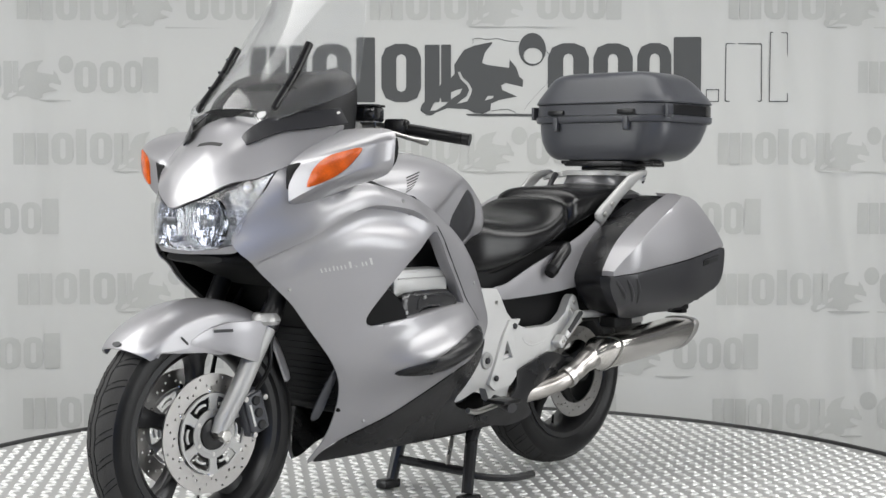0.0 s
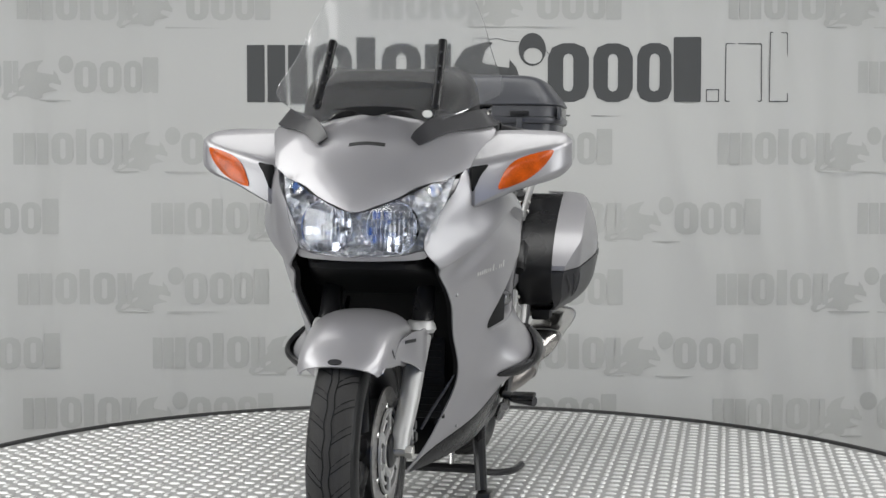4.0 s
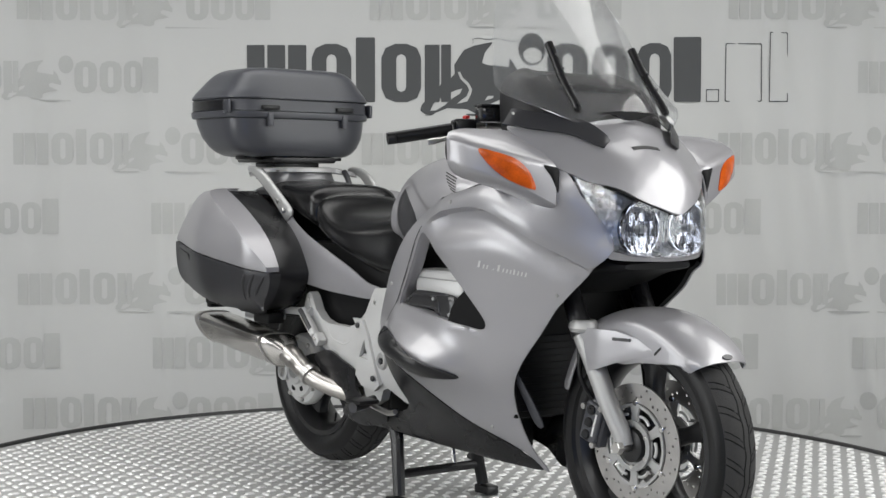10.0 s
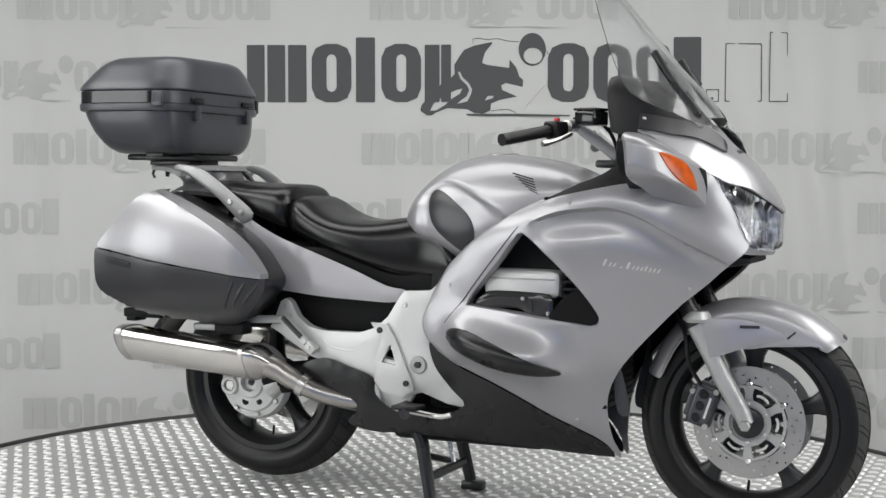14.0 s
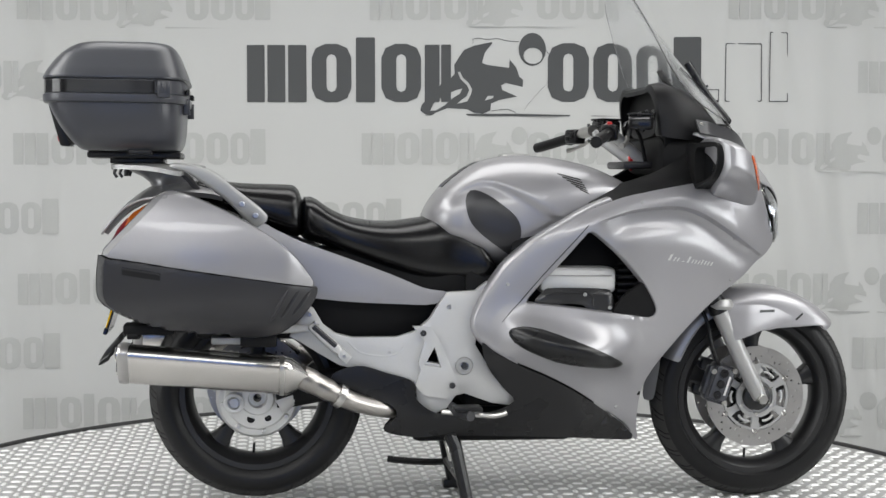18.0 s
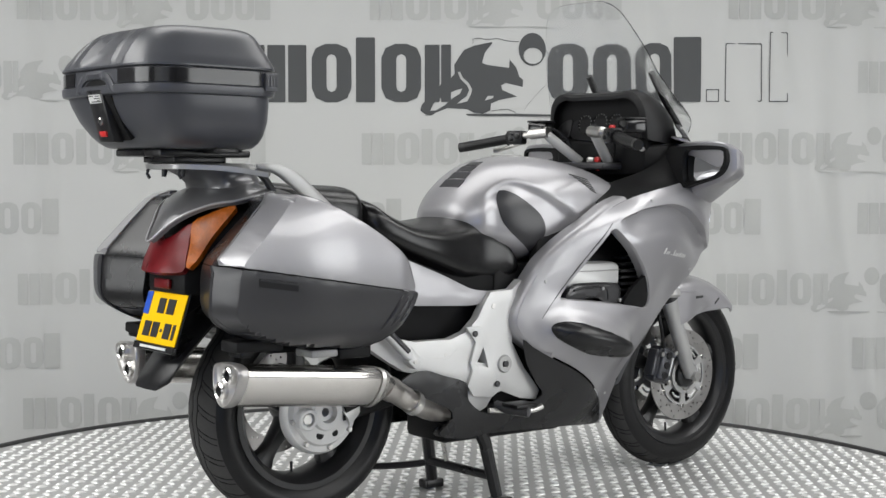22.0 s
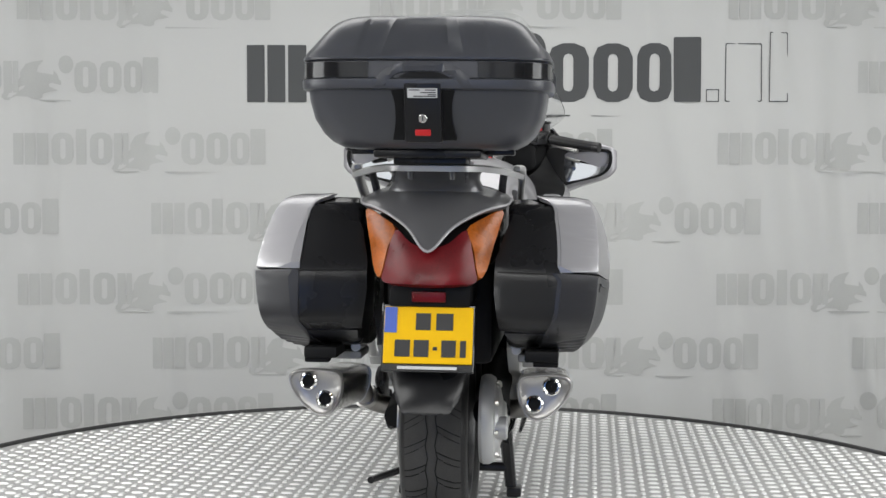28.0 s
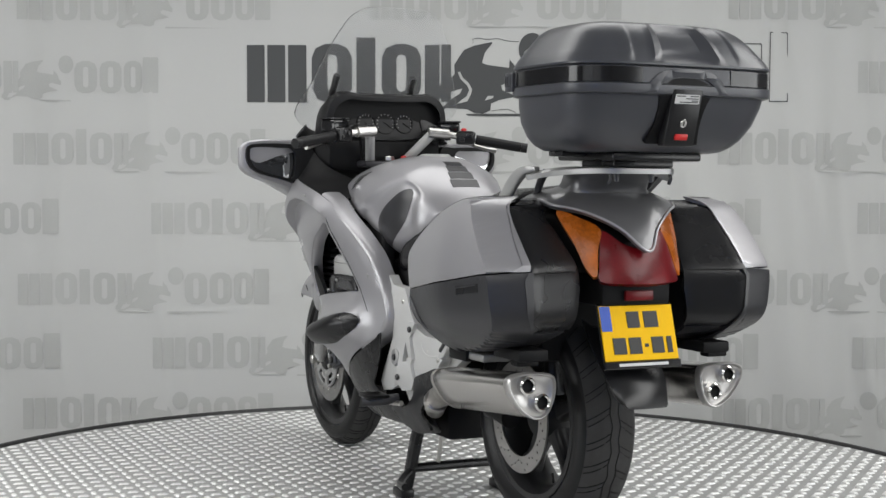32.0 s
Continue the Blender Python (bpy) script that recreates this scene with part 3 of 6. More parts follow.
def fairing():
    top = [(.106, .690), (.137, .730), (.201, .786), (.281, .838), (.361, .884), (.441, .917), (.521, .936), (.602, .952), (.675, .965), (.74, .985)]
    front = [(.80, .992), (.860, .984), (.894, .926), (.922, .872), (.946, .815), (.942, .785), (.918, .758), (.888, .733), (.839, .686), (.774, .632), (.702, .560), (.629, .478), (.582, .410), (.560, .350), (.556, .286), (.562, .225), (.574, .19), (.572, .176), (.560, .184)]
    low = [(.546, .212), (.513, .245), (.415, .310), (.333, .362), (.252, .404), (.163, .443), (.090, .483), (.052, .52)]
    rear = [(.040, .561), (.066, .625)]
    outline = curve(top + front + low + rear, 0.016, True)
    intake = curve([(.362, .822), (.425, .773), (.475, .725), (.524, .669), (.560, .613), (.566, .585), (.545, .571), (.477, .580), (.315, .600), (.205, .612), (.182, .618), (.217, .667), (.289, .748), (.335, .803)], 0.014, True)
    pair("side_fairing", outline, SILVER, lambda x, z: (x, half_width(x, z), z), [intake], "silver side fairing with a triangular air outlet", 0.02, extra=[(x, crease(x) + d) for x in np.linspace(.37, .90, 54) for d in (-.0045, 0, .0045)] + [(x, z) for x in np.linspace(.09, .52, 44) for z in np.linspace(.42, .575, 16)])
    # black lower cowl
    lowc = curve([(.530, .221), (.513, .238), (.47, .268), (.415, .304), (.333, .356), (.252, .398), (.163, .437), (.090, .477), (.060, .50), (.077, .432), (.126, .367), (.160, .325), (.09, .29), (-.05, .285), (-.12, .30), (-.178, .286), (-.213, .242), (-.177, .228), (-.129, .219), (.083, .217), (.329, .204), (.45, .190), (.53, .180), (.556, .180), (.556, .196), (.545, .208)], 0.02, True)
    pair("lower_cowl", lowc, PLASTIC, lambda x, z: (x, half_width(x, z) + 0.001, z), (), "black lower cowl")
    # the panel's back edge rolls in towards the frame; the outlet has a turned-in lip
    def rolled(line, steps, s, closed=False):
        n, rows = len(line), []
        for out, deep in steps:
            row = []
            for i, p in enumerate(line):
                a, b = (line[i - 1], line[(i + 1) % n]) if closed else (line[max(i - 1, 0)], line[min(i + 1, n - 1)])
                d = (b - a).normalized()
                row.append((p[0] + d[1] * out, s * (half_width(p[0], p[1]) - deep), p[1] - d[0] * out))
            rows.append(row)
        return loft(rows, False, closed)
    back_edge = curve([(.42, .909), (.361, .884), (.281, .838), (.201, .786), (.137, .730), (.106, .690), (.066, .625), (.040, .561), (.052, .52), (.090, .483), (.163, .443)], .014)
    for s, _ in SIDES:
        part("fairing_edge", rolled(back_edge, [(-.004, .003), (.003, .006), (.008, .014), (.010, .026), (.010, .062), (.006, .062), (.006, .028), (.002, .016), (-.004, .009)], s), SILVER, BIKE, "silver rolled rear edge of the fairing")
        part("outlet_lip", rolled(intake, [(-.003, .003), (.001, .006), (.004, .012), (.005, .040), (.002, .040), (.000, .012), (-.003, .008)], s, True), SILVER, BIKE, "silver turned-in lip of the air outlet")
        seam = curve([(.350, .838), (.300, .780), (.250, .722), (.205, .668), (.168, .622), (.135, .585), (.115, .560)], .012)
        part("panel_seam", tube([(p[0], s * (half_width(p[0], p[1]) - .0006), p[1]) for p in seam], .0016, 6), PLASTIC_GREY, BIKE, "dark panel seam")
    # raised crash pads
    pad = curve([(.128, .535), (.15, .552), (.205, .551), (.275, .53), (.37, .493), (.45, .452), (.468, .437), (.44, .431), (.371, .434), (.27, .447), (.18, .482), (.14, .51)], 0.014, True)

    def pad_map(x, z):
        u, v = (x - .298) * .961 - (z - .491) * .276, (x - .298) * .276 + (z - .491) * .961
        return (x, half_width(x, z) + .005 + .024 * math.sqrt(max(0, 1 - (u / .182) ** 2 - (v / .05) ** 2)), z)
    pair("crash_pad", pad, PLASTIC, pad_map, (), "black rubber-like crash pad", 0.008, 0.010, 0.002)
    for s, _ in SIDES:
        for x, z in ((.13, .668), (.50, .905), (.475, .30), (.80, .68)):
            part("panel_screw", disc(.0055, .006, "y", (x, s * (half_width(x, z) - .0005), z), 12, .0015), ALU_DULL, BIKE, "small panel screw")
    # model script on the flanks: plain pale strokes
    for s, _ in SIDES:
        for i, (a, w, h) in enumerate(((.585, .012, .017), (.601, .007, .010), (.612, .007, .010), (.628, .008, .003), (.645, .011, .017), (.660, .006, .010), (.670, .007, .010), (.681, .006, .010), (.691, .007, .013), (.702, .006, .010), (.712, .007, .010), (.723, .007, .010))):
            z0 = .740 - (a - .585) * .13
            o = [(a, z0), (a + w * .55, z0), (a + w + .003, z0 + h), (a + w * .45 + .003, z0 + h)]
            part("model_stroke", side_sheet(s, straight(o, .01), lambda x, z: (x, half_width(x, z) + .0012, z), (), .02, .001, 0), WHITE, BIKE, "pale lettering stroke")


def cowl_z(x, y):
    """The cowl's top: a middle panel, then a soft ridge on each side and steeper flanks."""
    f = table([.62, .72, .80, .86, .91, .95, .985, 1.02], [1.152, 1.150, 1.134, 1.073, 1.029, .985, .933, .878], x)
    a = table([.62, .70, .80, .866, .95, 1.02], [.19, .22, .32, .19, .10, .08], x)
    c = table([.62, .70, .80, .866, .92, .97, 1.02], [.31, .28, .192, .13, .095, .06, .02], x)
    s = table([.62, .70, .80, .866, .905, .965, 1.02], [.35, .40, .43, .48, .60, .40, .35], x)
    d = abs(y) - c
    return f - a * (math.sqrt(y * y + .0009) - .03) - s * .5 * (d + math.sqrt(d * d + .00018))


def nose():
    half = [(1.014, 0), (1.004, .04), (.970, .11), (.913, .179), (.871, .222), (.845, .245), (.80, .268), (.74, .283), (.69, .285), (.665, .25), (.71, .20), (.76, .15), (.795, .09), (.812, 0)]
    out = curve(half + [(x, -y) for x, y in half[-2:0:-1]], 0.014, True)
    part("nose_cowl", sheet(out, lambda x, y: (x, y, cowl_z(x, y)), (), 0.014, 0.005, 0.003), SILVER, BIKE, "silver nose cowl over the headlamps")
    # badge on the nose: one plain dark bar
    part("nose_badge", sheet(straight([(.884, -.045), (.884, .045), (.893, .045), (.893, -.045)], .01), lambda x, y: (x, y, cowl_z(x, y) + .0015), (), .02, .001, 0), INK, BIKE, "dark nose badge")

    def lens_x(y, z):
        return 1.004 - 2.3 * y * y - 0.30 * max(0, z - .88) - 4.0 * max(0, .80 - z) ** 2 * 10
    h = [(0, .893), (.04, .903), (.11, .935), (.18, .972), (.216, .985), (.212, .955), (.192, .885), (.168, .82), (.145, .795), (.07, .783), (0, .779)]
    o = curve(h + [(-y, z) for y, z in h[-2:0:-1]], 0.014, True)
    lens = part("headlamp", sheet(o, lambda y, z: (lens_x(y, z), y, z), (), 0.02, 0.004, 0.002), CLEAR, BIKE, "clear twin headlamp lens")
    tub = sheet(o, lambda y, z: (lens_x(y, z) - .006 - .069 * (1 - smooth((abs(y) - .13) / .08)) * smooth((z - .782) / .022), y * .985, z), (), 0.02, 0.003, 0.0)
    part("headlamp_tub", tub, LAMP_SILVER, lens, "bright headlamp housing")
    for s in (1, -1):
        cy, cz = s * .080, .848
        rnd = random.Random(5 if s > 0 else 9)
        cells = [[], []]
        for i in range(13):
            y0 = -.0585 + .009 * i
            for j in range(6):
                z0 = -.057 + .019 * j
                if math.hypot(y0 + .0045, z0 + .0095) > .061:
                    continue
                ty, tz = rnd.uniform(-.28, .28), rnd.uniform(-.22, .22)
                n = len(cells[0])
                for u, v in ((0, 0), (.0088, 0), (.0088, .0188), (0, .0188)):
                    y, z = y0 + u, z0 + v
                    cells[0].append((.941 + 3.6 * (y * y + z * z) + ty * (u - .0044) + tz * (v - .0094), cy + y, cz + z))
                cells[1].append((n, n + 1, n + 2, n + 3))
        part("reflector", raw(*cells), REFLECT, lens, "bright faceted headlamp reflector")
        part("reflector_rim", lathe([(.0605, .944), (.0635, .944), (.0635, .957), (.0605, .957)], 40, "x", (0, cy, cz)), REFLECT, lens, "bright reflector rim")
        part("bulb", lathe([(.0005, .94), (.010, .94), (.011, .968), (.006, .975), (.0005, .976)], 16, "x", (0, cy, cz)), ALU, lens, "small silver-capped bulb")
        part("position_lamp", lathe([(.0005, .884), (.015, .888), (.018, .905), (.0155, .906), (.0005, .890)], 20, "x", (0, s * .170, .938)), CHROME, lens, "small round position lamp")
    for s in (1, -1):
        for i in range(9):
            y = s * (.040 + .010 * i)
            part("lens_flute", tube([(lens_x(y, z) - .007, y, z) for z in (.802, .83, .86, .89)], .0016, 6), CLEAR, lens)
    # black strip painted where the cowl's edge throws a shadow line
    edge = [(0, .889), (.04, .898), (.11, .929), (.165, .958)]
    for s in (1, -1):
        run = [(s * y, z) for y, z in edge] + [(s * y, z - .007) for y, z in edge[::-1]]
        part("lens_gasket", sheet(straight(run, .012)[::s], lambda y, z: (lens_x(y, z) + .0030, y, z), (), .014, .003, .001), BLACK_DEEP, lens, "dark strip for the shadow line above the lens")
    # black surround under the lens and duct behind it
    chin = [(0, .776), (.10, .780), (.15, .792), (.168, .786), (.156, .775), (.12, .770), (0, .767)]
    oc = curve(chin + [(-y, z) for y, z in chin[-2:0:-1]], 0.012, True)
    part("chin_lip", sheet(oc, lambda y, z: (.985 - 2.2 * y * y - .5 * (.775 - z), y, z), (), 0.02, 0.006, 0.002), SILVER, BIKE, "silver lip under the headlamps")


def mirrors():
    # mirror arms sweep out of the cowl; creased four-sided sections stand across the arm
    ys = [.215, .25, .285, .35, .41, .445, .465, .478]
    keys = [[(.69, 1.078), (.812, .992), (.800, .90), (.72, .90)],
            [(.685, 1.085), (.844, .998), (.847, .897), (.715, .905)],
            [(.680, 1.090), (.838, 1.006), (.846, .912), (.71, .925)],
            [(.675, 1.092), (.815, 1.022), (.826, .945), (.70, .948)],
            [(.672, 1.090), (.788, 1.038), (.796, .968), (.69, .964)],
            [(.676, 1.085), (.768, 1.046), (.774, .982), (.69, .975)],
            [(.684, 1.077), (.744, 1.052), (.749, .995), (.695, .988)],
            [(.698, 1.064), (.714, 1.056), (.717, 1.010), (.703, 1.004)]]
    bulge = (.007, .004, .008, 0)

    def section(y):
        pts = [Vector((table(ys, [k[i][0] for k in keys], y), table(ys, [k[i][1] for k in keys], y))) for i in range(4)]
        mid = sum(pts, Vector((0, 0))) / 4
        out = []
        for i in range(4):
            a, b = pts[i], pts[(i + 1) % 4]
            n = Vector(((b - a)[1], -(b - a)[0])).normalized()
            if n.dot((a + b) / 2 - mid) < 0:
                n = -n
            h = bulge[i] * min(1, (b - a).length / .1)
            out += [a.lerp(b, t) + n * h * 4 * t * (1 - t) for t in (.05, .15, .3, .5, .7, .85, .95)]
        return out

    def pod():
        return loft([[(p[0], y, p[1]) for p in section(y)] for y in (.215, .235, .26, .285, .31, .335, .36, .385, .41, .428, .445, .456, .465, .472, .478)])
    pods = mirrored("mirror_pod", pod, SILVER, label="silver mirror arm with an orange turn lamp")
    ind = curve([(.441, 1.038), (.402, 1.031), (.360, 1.016), (.332, .990), (.315, .949), (.316, .941), (.346, .949), (.390, .971), (.424, 1.004)], .010, True)

    def ind_x(y, z):
        pts = section(y)
        best = .6
        for i in range(len(pts)):
            a, b = pts[i - 1], pts[i]
            if (a[1] - z) * (b[1] - z) <= 0 and abs(a[1] - b[1]) > 1e-9:
                best = max(best, a[0] + (b[0] - a[0]) * (z - a[1]) / (b[1] - a[1]))
        return best
    for s, p in zip((1, -1), pods):
        o = [(s * y, z) for y, z in ind][::s]
        part("turn_lamp", sheet(o, lambda y, z: (ind_x(abs(y), z) + .005, y, z), (), .010, .006, .002), AMBER_BODY, p, "orange turn lamp lens")
        # the vent's dark opening is painted as a black sheet on the arm
        gap = curve([(s * y, z) for y, z in ((.290, 1.000), (.268, .998), (.246, .993), (.246, .965), (.252, .935), (.262, .950), (.274, .975))], .008, True)
        part("cowl_vent", sheet(gap, lambda y, z: (ind_x(abs(y), z) + .003, y, z), (), .008, .005, .002), BLACK_DEEP, p, "black sheet for the shaded vent beside the headlamp")
        rim = curve([(s * y, z) for y, z in ((.240, 1.066), (.30, 1.073), (.37, 1.076), (.446, 1.071), (.461, 1.053), (.457, 1.012), (.424, .980), (.335, .955), (.265, .938), (.245, .965))], .012, True)
        g = curve([(s * y, z) for y, z in ((.300, 1.052), (.36, 1.062), (.438, 1.061), (.450, 1.048), (.446, 1.016), (.416, .986), (.328, .962), (.302, .968))], .010, True)
        part("mirror_frame", sheet(rim, lambda y, z: (.668 - .13 * max(0, .40 - abs(y)), y, z), [g], .02, .050, .003, True), BLACK_DEEP, p, "black mirror frame")
        part("frame_back", sheet(rim, lambda y, z: (.692 - .05 * max(0, .40 - abs(y)), y * .995, z), (), .02, .004, .001, True), BLACK_DEEP, p, "black mirror backing")
        part("mirror", sheet(g, lambda y, z: (.684 - .01 * (abs(y) - .39) + .05 * (z - 1.02), y, z), (), .03, .003, .0005, True), MIRROR, p, "rear-view mirror glass")


def screen():
    zs = [1.095, 1.15, 1.20, 1.28, 1.38, 1.46, 1.50, 1.525]
    xc = [.850, .825, .790, .715, .628, .560, .525, .503]
    xe = [.770, .715, .655, .600, .555, .52, .503, .495]
    hw = [.297, .297, .295, .262, .226, .186, .155, .10]
    half = [(.075, 1.130), (.110, 1.112), (.138, 1.097), (.175, 1.112), (.235, 1.142), (.280, 1.168), (.297, 1.20)] + [(hw[i], zs[i]) for i in range(3, 8)]
    o = curve([(0, 1.135), *half, (0, 1.53), *[(-y, z) for y, z in half[::-1]]], .016, True)

    def f(y, z):
        t = y / table(zs, hw, z)
        c, e = table(zs, xc, z), table(zs, xe, z)
        return (c + (e - c) * t * t, y, z)
    sc = part("windscreen", sheet(o, f, (), .03, .003, .0), SCREEN, BIKE, "clear tall curved windscreen")
    ridge = [Vector(q) for q in ((.872, .124), (.866, .131), (.833, .163), (.80, .194), (.765, .226), (.735, .252), (.70, .277), (.655, .290))]
    for s in (1, -1):
        pts = [Vector((x + .002, s * y, z)) for x, y, z in ((.803, .15, 1.135), (.79, .15, 1.155), (.735, .147, 1.22), (.682, .144, 1.30), (.672, .143, 1.315))]
        rail = part("screen_rail", tube(curve(pts, .012), [.006] + [.0115] * (len(curve(pts, .012)) - 2) + [.006], 12), PLASTIC, sc, "black screen rail")
        for q in (.3, .6, .85):
            part("rail_screw", disc(.004, .006, "x", tuple(pts[1].lerp(pts[3], q) + Vector((.010, 0, .004))), 10, .001), PLASTIC_GREY, rail)

        def wall(u, v, s=s):
            k = min(6.999, max(0, u / .05))
            q = ridge[int(k)].lerp(ridge[int(k) + 1], k - int(k))
            w = v / .04
            rise = .016 + .024 * smooth(k / 2)
            return (q[0] - .004 * w, s * (q[1] - w * (.022 + .012 * k / 7)), cowl_z(q[0], q[1]) + .002 + rise * w)
        part("screen_base", sheet(straight([(0, 0), (.33, 0), (.33, .04), (.012, .04)], .012), wall, (), .014, .005, .001, s > 0), PLASTIC_GREY, BIKE, "dark grey screen base cover")
        part("base_screw", disc(.006, .006, "y", (.684, s * .262, 1.128), 12, .001), STEEL, BIKE, "small screen screw")
    part("round_sticker", moved(disc(.012, .002, "x", (0, 0, 0), 20), Matrix.Translation((.833, .137, 1.122)) @ pose(0, 0, 0, 0, -40, 12)), WHITE, sc, "white round sticker")
    br = curve([(-.105, 1.133), (0, 1.141), (.105, 1.133), (.062, 1.131), (.03, 1.122), (0, 1.117), (-.03, 1.122), (-.062, 1.131)], .010, True)
    part("screen_bridge", sheet(br, lambda y, z: (.836 - .9 * y * y, y, z), (), .012, .012, .001), BLACK_DEEP, BIKE, "black bridge under the screen")


def cockpit():
    # hooded dash: an arch of moulded plastic, open to the rider
    rings = []
    for x, hw, zc, zt in ((.576, .212, 1.10, 1.245), (.580, .220, 1.095, 1.255), (.60, .228, 1.09, 1.262), (.66, .224, 1.085, 1.240), (.72, .205, 1.08, 1.198), (.765, .172, 1.08, 1.150), (.80, .120, 1.08, 1.108)):
        def arch(g):
            return [(x, (hw - g) * math.copysign(abs(math.cos(t)) ** .42, math.cos(t)), zc + (zt - g - zc) * math.sin(t) ** .5 * (1 - .075 * math.exp(-(math.cos(t) / .30) ** 4))) for t in np.linspace(0, math.pi, 41)]
        back = .024 * max(0, (.62 - x) / .05)
        rings.append([(q[0] - back * (q[2] - 1.11) / .14, q[1], q[2]) for q in arch(0) + arch(.013)[::-1]])
    part("dash_hood", loft(rings), HOOD, BIKE, "black hood over the instruments")
    part("dash_back", loft([[(x, y, z) for y, z in ring(0, 1.12, hw, h, 32, 4)] for x, hw, h in ((.596, .206, .120), (.66, .20, .12), (.72, .17, .09))]), BLACK_DEEP, BIKE, "black dash moulding")
    face = curve([(-.140, 1.118), (-.130, 1.168), (-.085, 1.198), (0, 1.206), (.085, 1.198), (.130, 1.168), (.140, 1.118), (.10, 1.099), (0, 1.093), (-.10, 1.099)], .010, True)
    cl = part("instrument_panel", sheet(face, lambda y, z: (.582 + .22 * (z - 1.1), y, z), (), .02, .03, .002, True), DIAL, BIKE, "dark instrument cluster lens")
    for y, r in ((-.07, .034), (.07, .034), (0, .038)):
        def ring_part(r0, r1, d):
            m = Matrix.Translation((.5935 - d, y, 1.150)) @ pose(0, 0, 0, 0, 12, 0)
            return moved(lathe([(r0, 0), (r1, 0), (r1, .003), (r0, .003)], 32, "x"), m)
        part("dial_ring", ring_part(r - .003, r, .004), BLACK_DEEP, cl, "black dial ring")
        for i in range(11):
            a = radians(-120 + 24 * i)
            m = Matrix.Translation((.590, y, 1.150)) @ pose(0, 0, 0, 0, 12, 0) @ Matrix.Rotation(a, 4, "X")
            part("dial_tick", moved(block(-.001, .001, -.0006, .0006, r * .72, r * .86, 0), m), ALU_DULL, cl)
        m = Matrix.Translation((.589, y, 1.150)) @ pose(0, 0, 0, 0, 12, 0) @ Matrix.Rotation(radians(125), 4, "X")
        part("dial_needle", moved(block(-.001, .001, -.001, .001, -.006, r * .7, 0), m), BLACK_DEEP, cl)
    part("dash_lower", loft([[(x, y, z) for y, z in ring(0, (z0 + z1) / 2, hw, (z1 - z0) / 2, 32, 5)] for x, hw, z0, z1 in ((.585, .185, 1.0, 1.085), (.592, .20, .985, 1.095), (.66, .235, .96, 1.10), (.74, .25, .965, 1.10), (.80, .22, 1.0, 1.075))]), BLACK_DEEP, BIKE, "black lower dash moulding")
    for s in (1, -1):
        pod = curve([(s * y, z) for y, z in ((.135, 1.165), (.185, 1.15), (.212, 1.115), (.20, 1.10), (.15, 1.10), (.137, 1.12))], .012, True)
        part("switch_panel", sheet(pod, lambda y, z: (.580 + .15 * (z - 1.1), y, z), (), .02, .03, .003, True), PLASTIC, BIKE, "black dash switch panel")

        def inner(x, t, s=s):
            zt = table([.36, .441, .521, .602, .675, .76], [.880, .913, .932, .948, .961, .985], x)
            y0, y1 = half_width(x, zt) - .006, table([.36, .50, .60, .70, .76], [.15, .165, .215, .245, .235], x)
            z1 = table([.36, .45, .55, .62, .70, .76], [.905, .945, .980, 1.02, 1.085, 1.07], x)
            k = t / .12
            return (x, s * (y0 + (y1 - y0) * k), zt + .004 + (z1 - zt) * (k ** 1.2 if k > 0 else 0))
        part("inner_panel", sheet(straight([(.37, 0), (.76, 0), (.76, .12), (.37, .12)], .02), inner, (), .025, .006, .001, s > 0), BLACK_DEEP, BIKE, "black inner fairing panel")
        # bar riser, clamp, grip, lever, switch box
        bar = [(.440, s * .160, 1.113), (.430, s * .205, 1.106), (.413, s * .255, 1.097), (.375, s * .335, 1.082), (.35, s * .392, 1.072)]
        part("bar_riser", tube(curve([(.565, s * .065, 1.025), (.51, s * .088, 1.068), (.458, s * .110, 1.110)], .02), .016, 14), ALU, BIKE, "cast aluminium bar riser")
        cp = part("bar_clamp", tube([(.453, s * .098, 1.118), (.438, s * .165, 1.113)], .0175, 16), STEEL, BIKE, "bright bar clamp")
        part("clamp_bolt", disc(.005, .008, "z", (.445, s * .12, 1.136), 8, .001), PLASTIC_GREY, cp)
        part("handlebar", tube(curve(bar[:4], .02), .011, 12), STEEL, BIKE)
        grip = part("handlebar_grip", tube(curve(bar[2:], .02), .0165, 14), RUBBER, BIKE, "black rubber grip")
        part("grip_flange", tube([(.417, s * .249, 1.098), (.415, s * .253, 1.0975)], .023, 16), RUBBER, grip)
        part("bar_end", tube([Vector(bar[4]) + Vector((0, s * .001, 0)), Vector(bar[4]) + Vector((-.009, s * .02, -.003))], .0165, 14), PLASTIC, BIKE, "black bar end weight")
        sw = part("switch_box", moved(join(block(-.022, .022, -.030, .030, -.024, .022, .008), block(-.028, -.018, -.022, -.004, -.004, .012, .003), block(-.027, -.018, .004, .020, -.014, 0, .003)), Matrix.Translation((.426, s * .222, 1.103)) @ pose(0, 0, 0, 0, 0, s * 22)), PLASTIC, BIKE, "black switch box")
        part("switch_button", moved(block(-.030, -.020, -.004, .006, -.004, .004, .002), Matrix.Translation((.424, s * .228, 1.112)) @ pose(0, 0, 0, 0, 0, s * 22)), PLASTIC_GREY, sw)
        res = part("reservoir", moved(block(-.034, .034, -.034, .034, -.022, .018, .007), Matrix.Translation((.522, s * .208, 1.135)) @ pose(0, 0, 0, 0, 0, s * 20)), BLACK_GLOSS, BIKE, "black fluid reservoir")
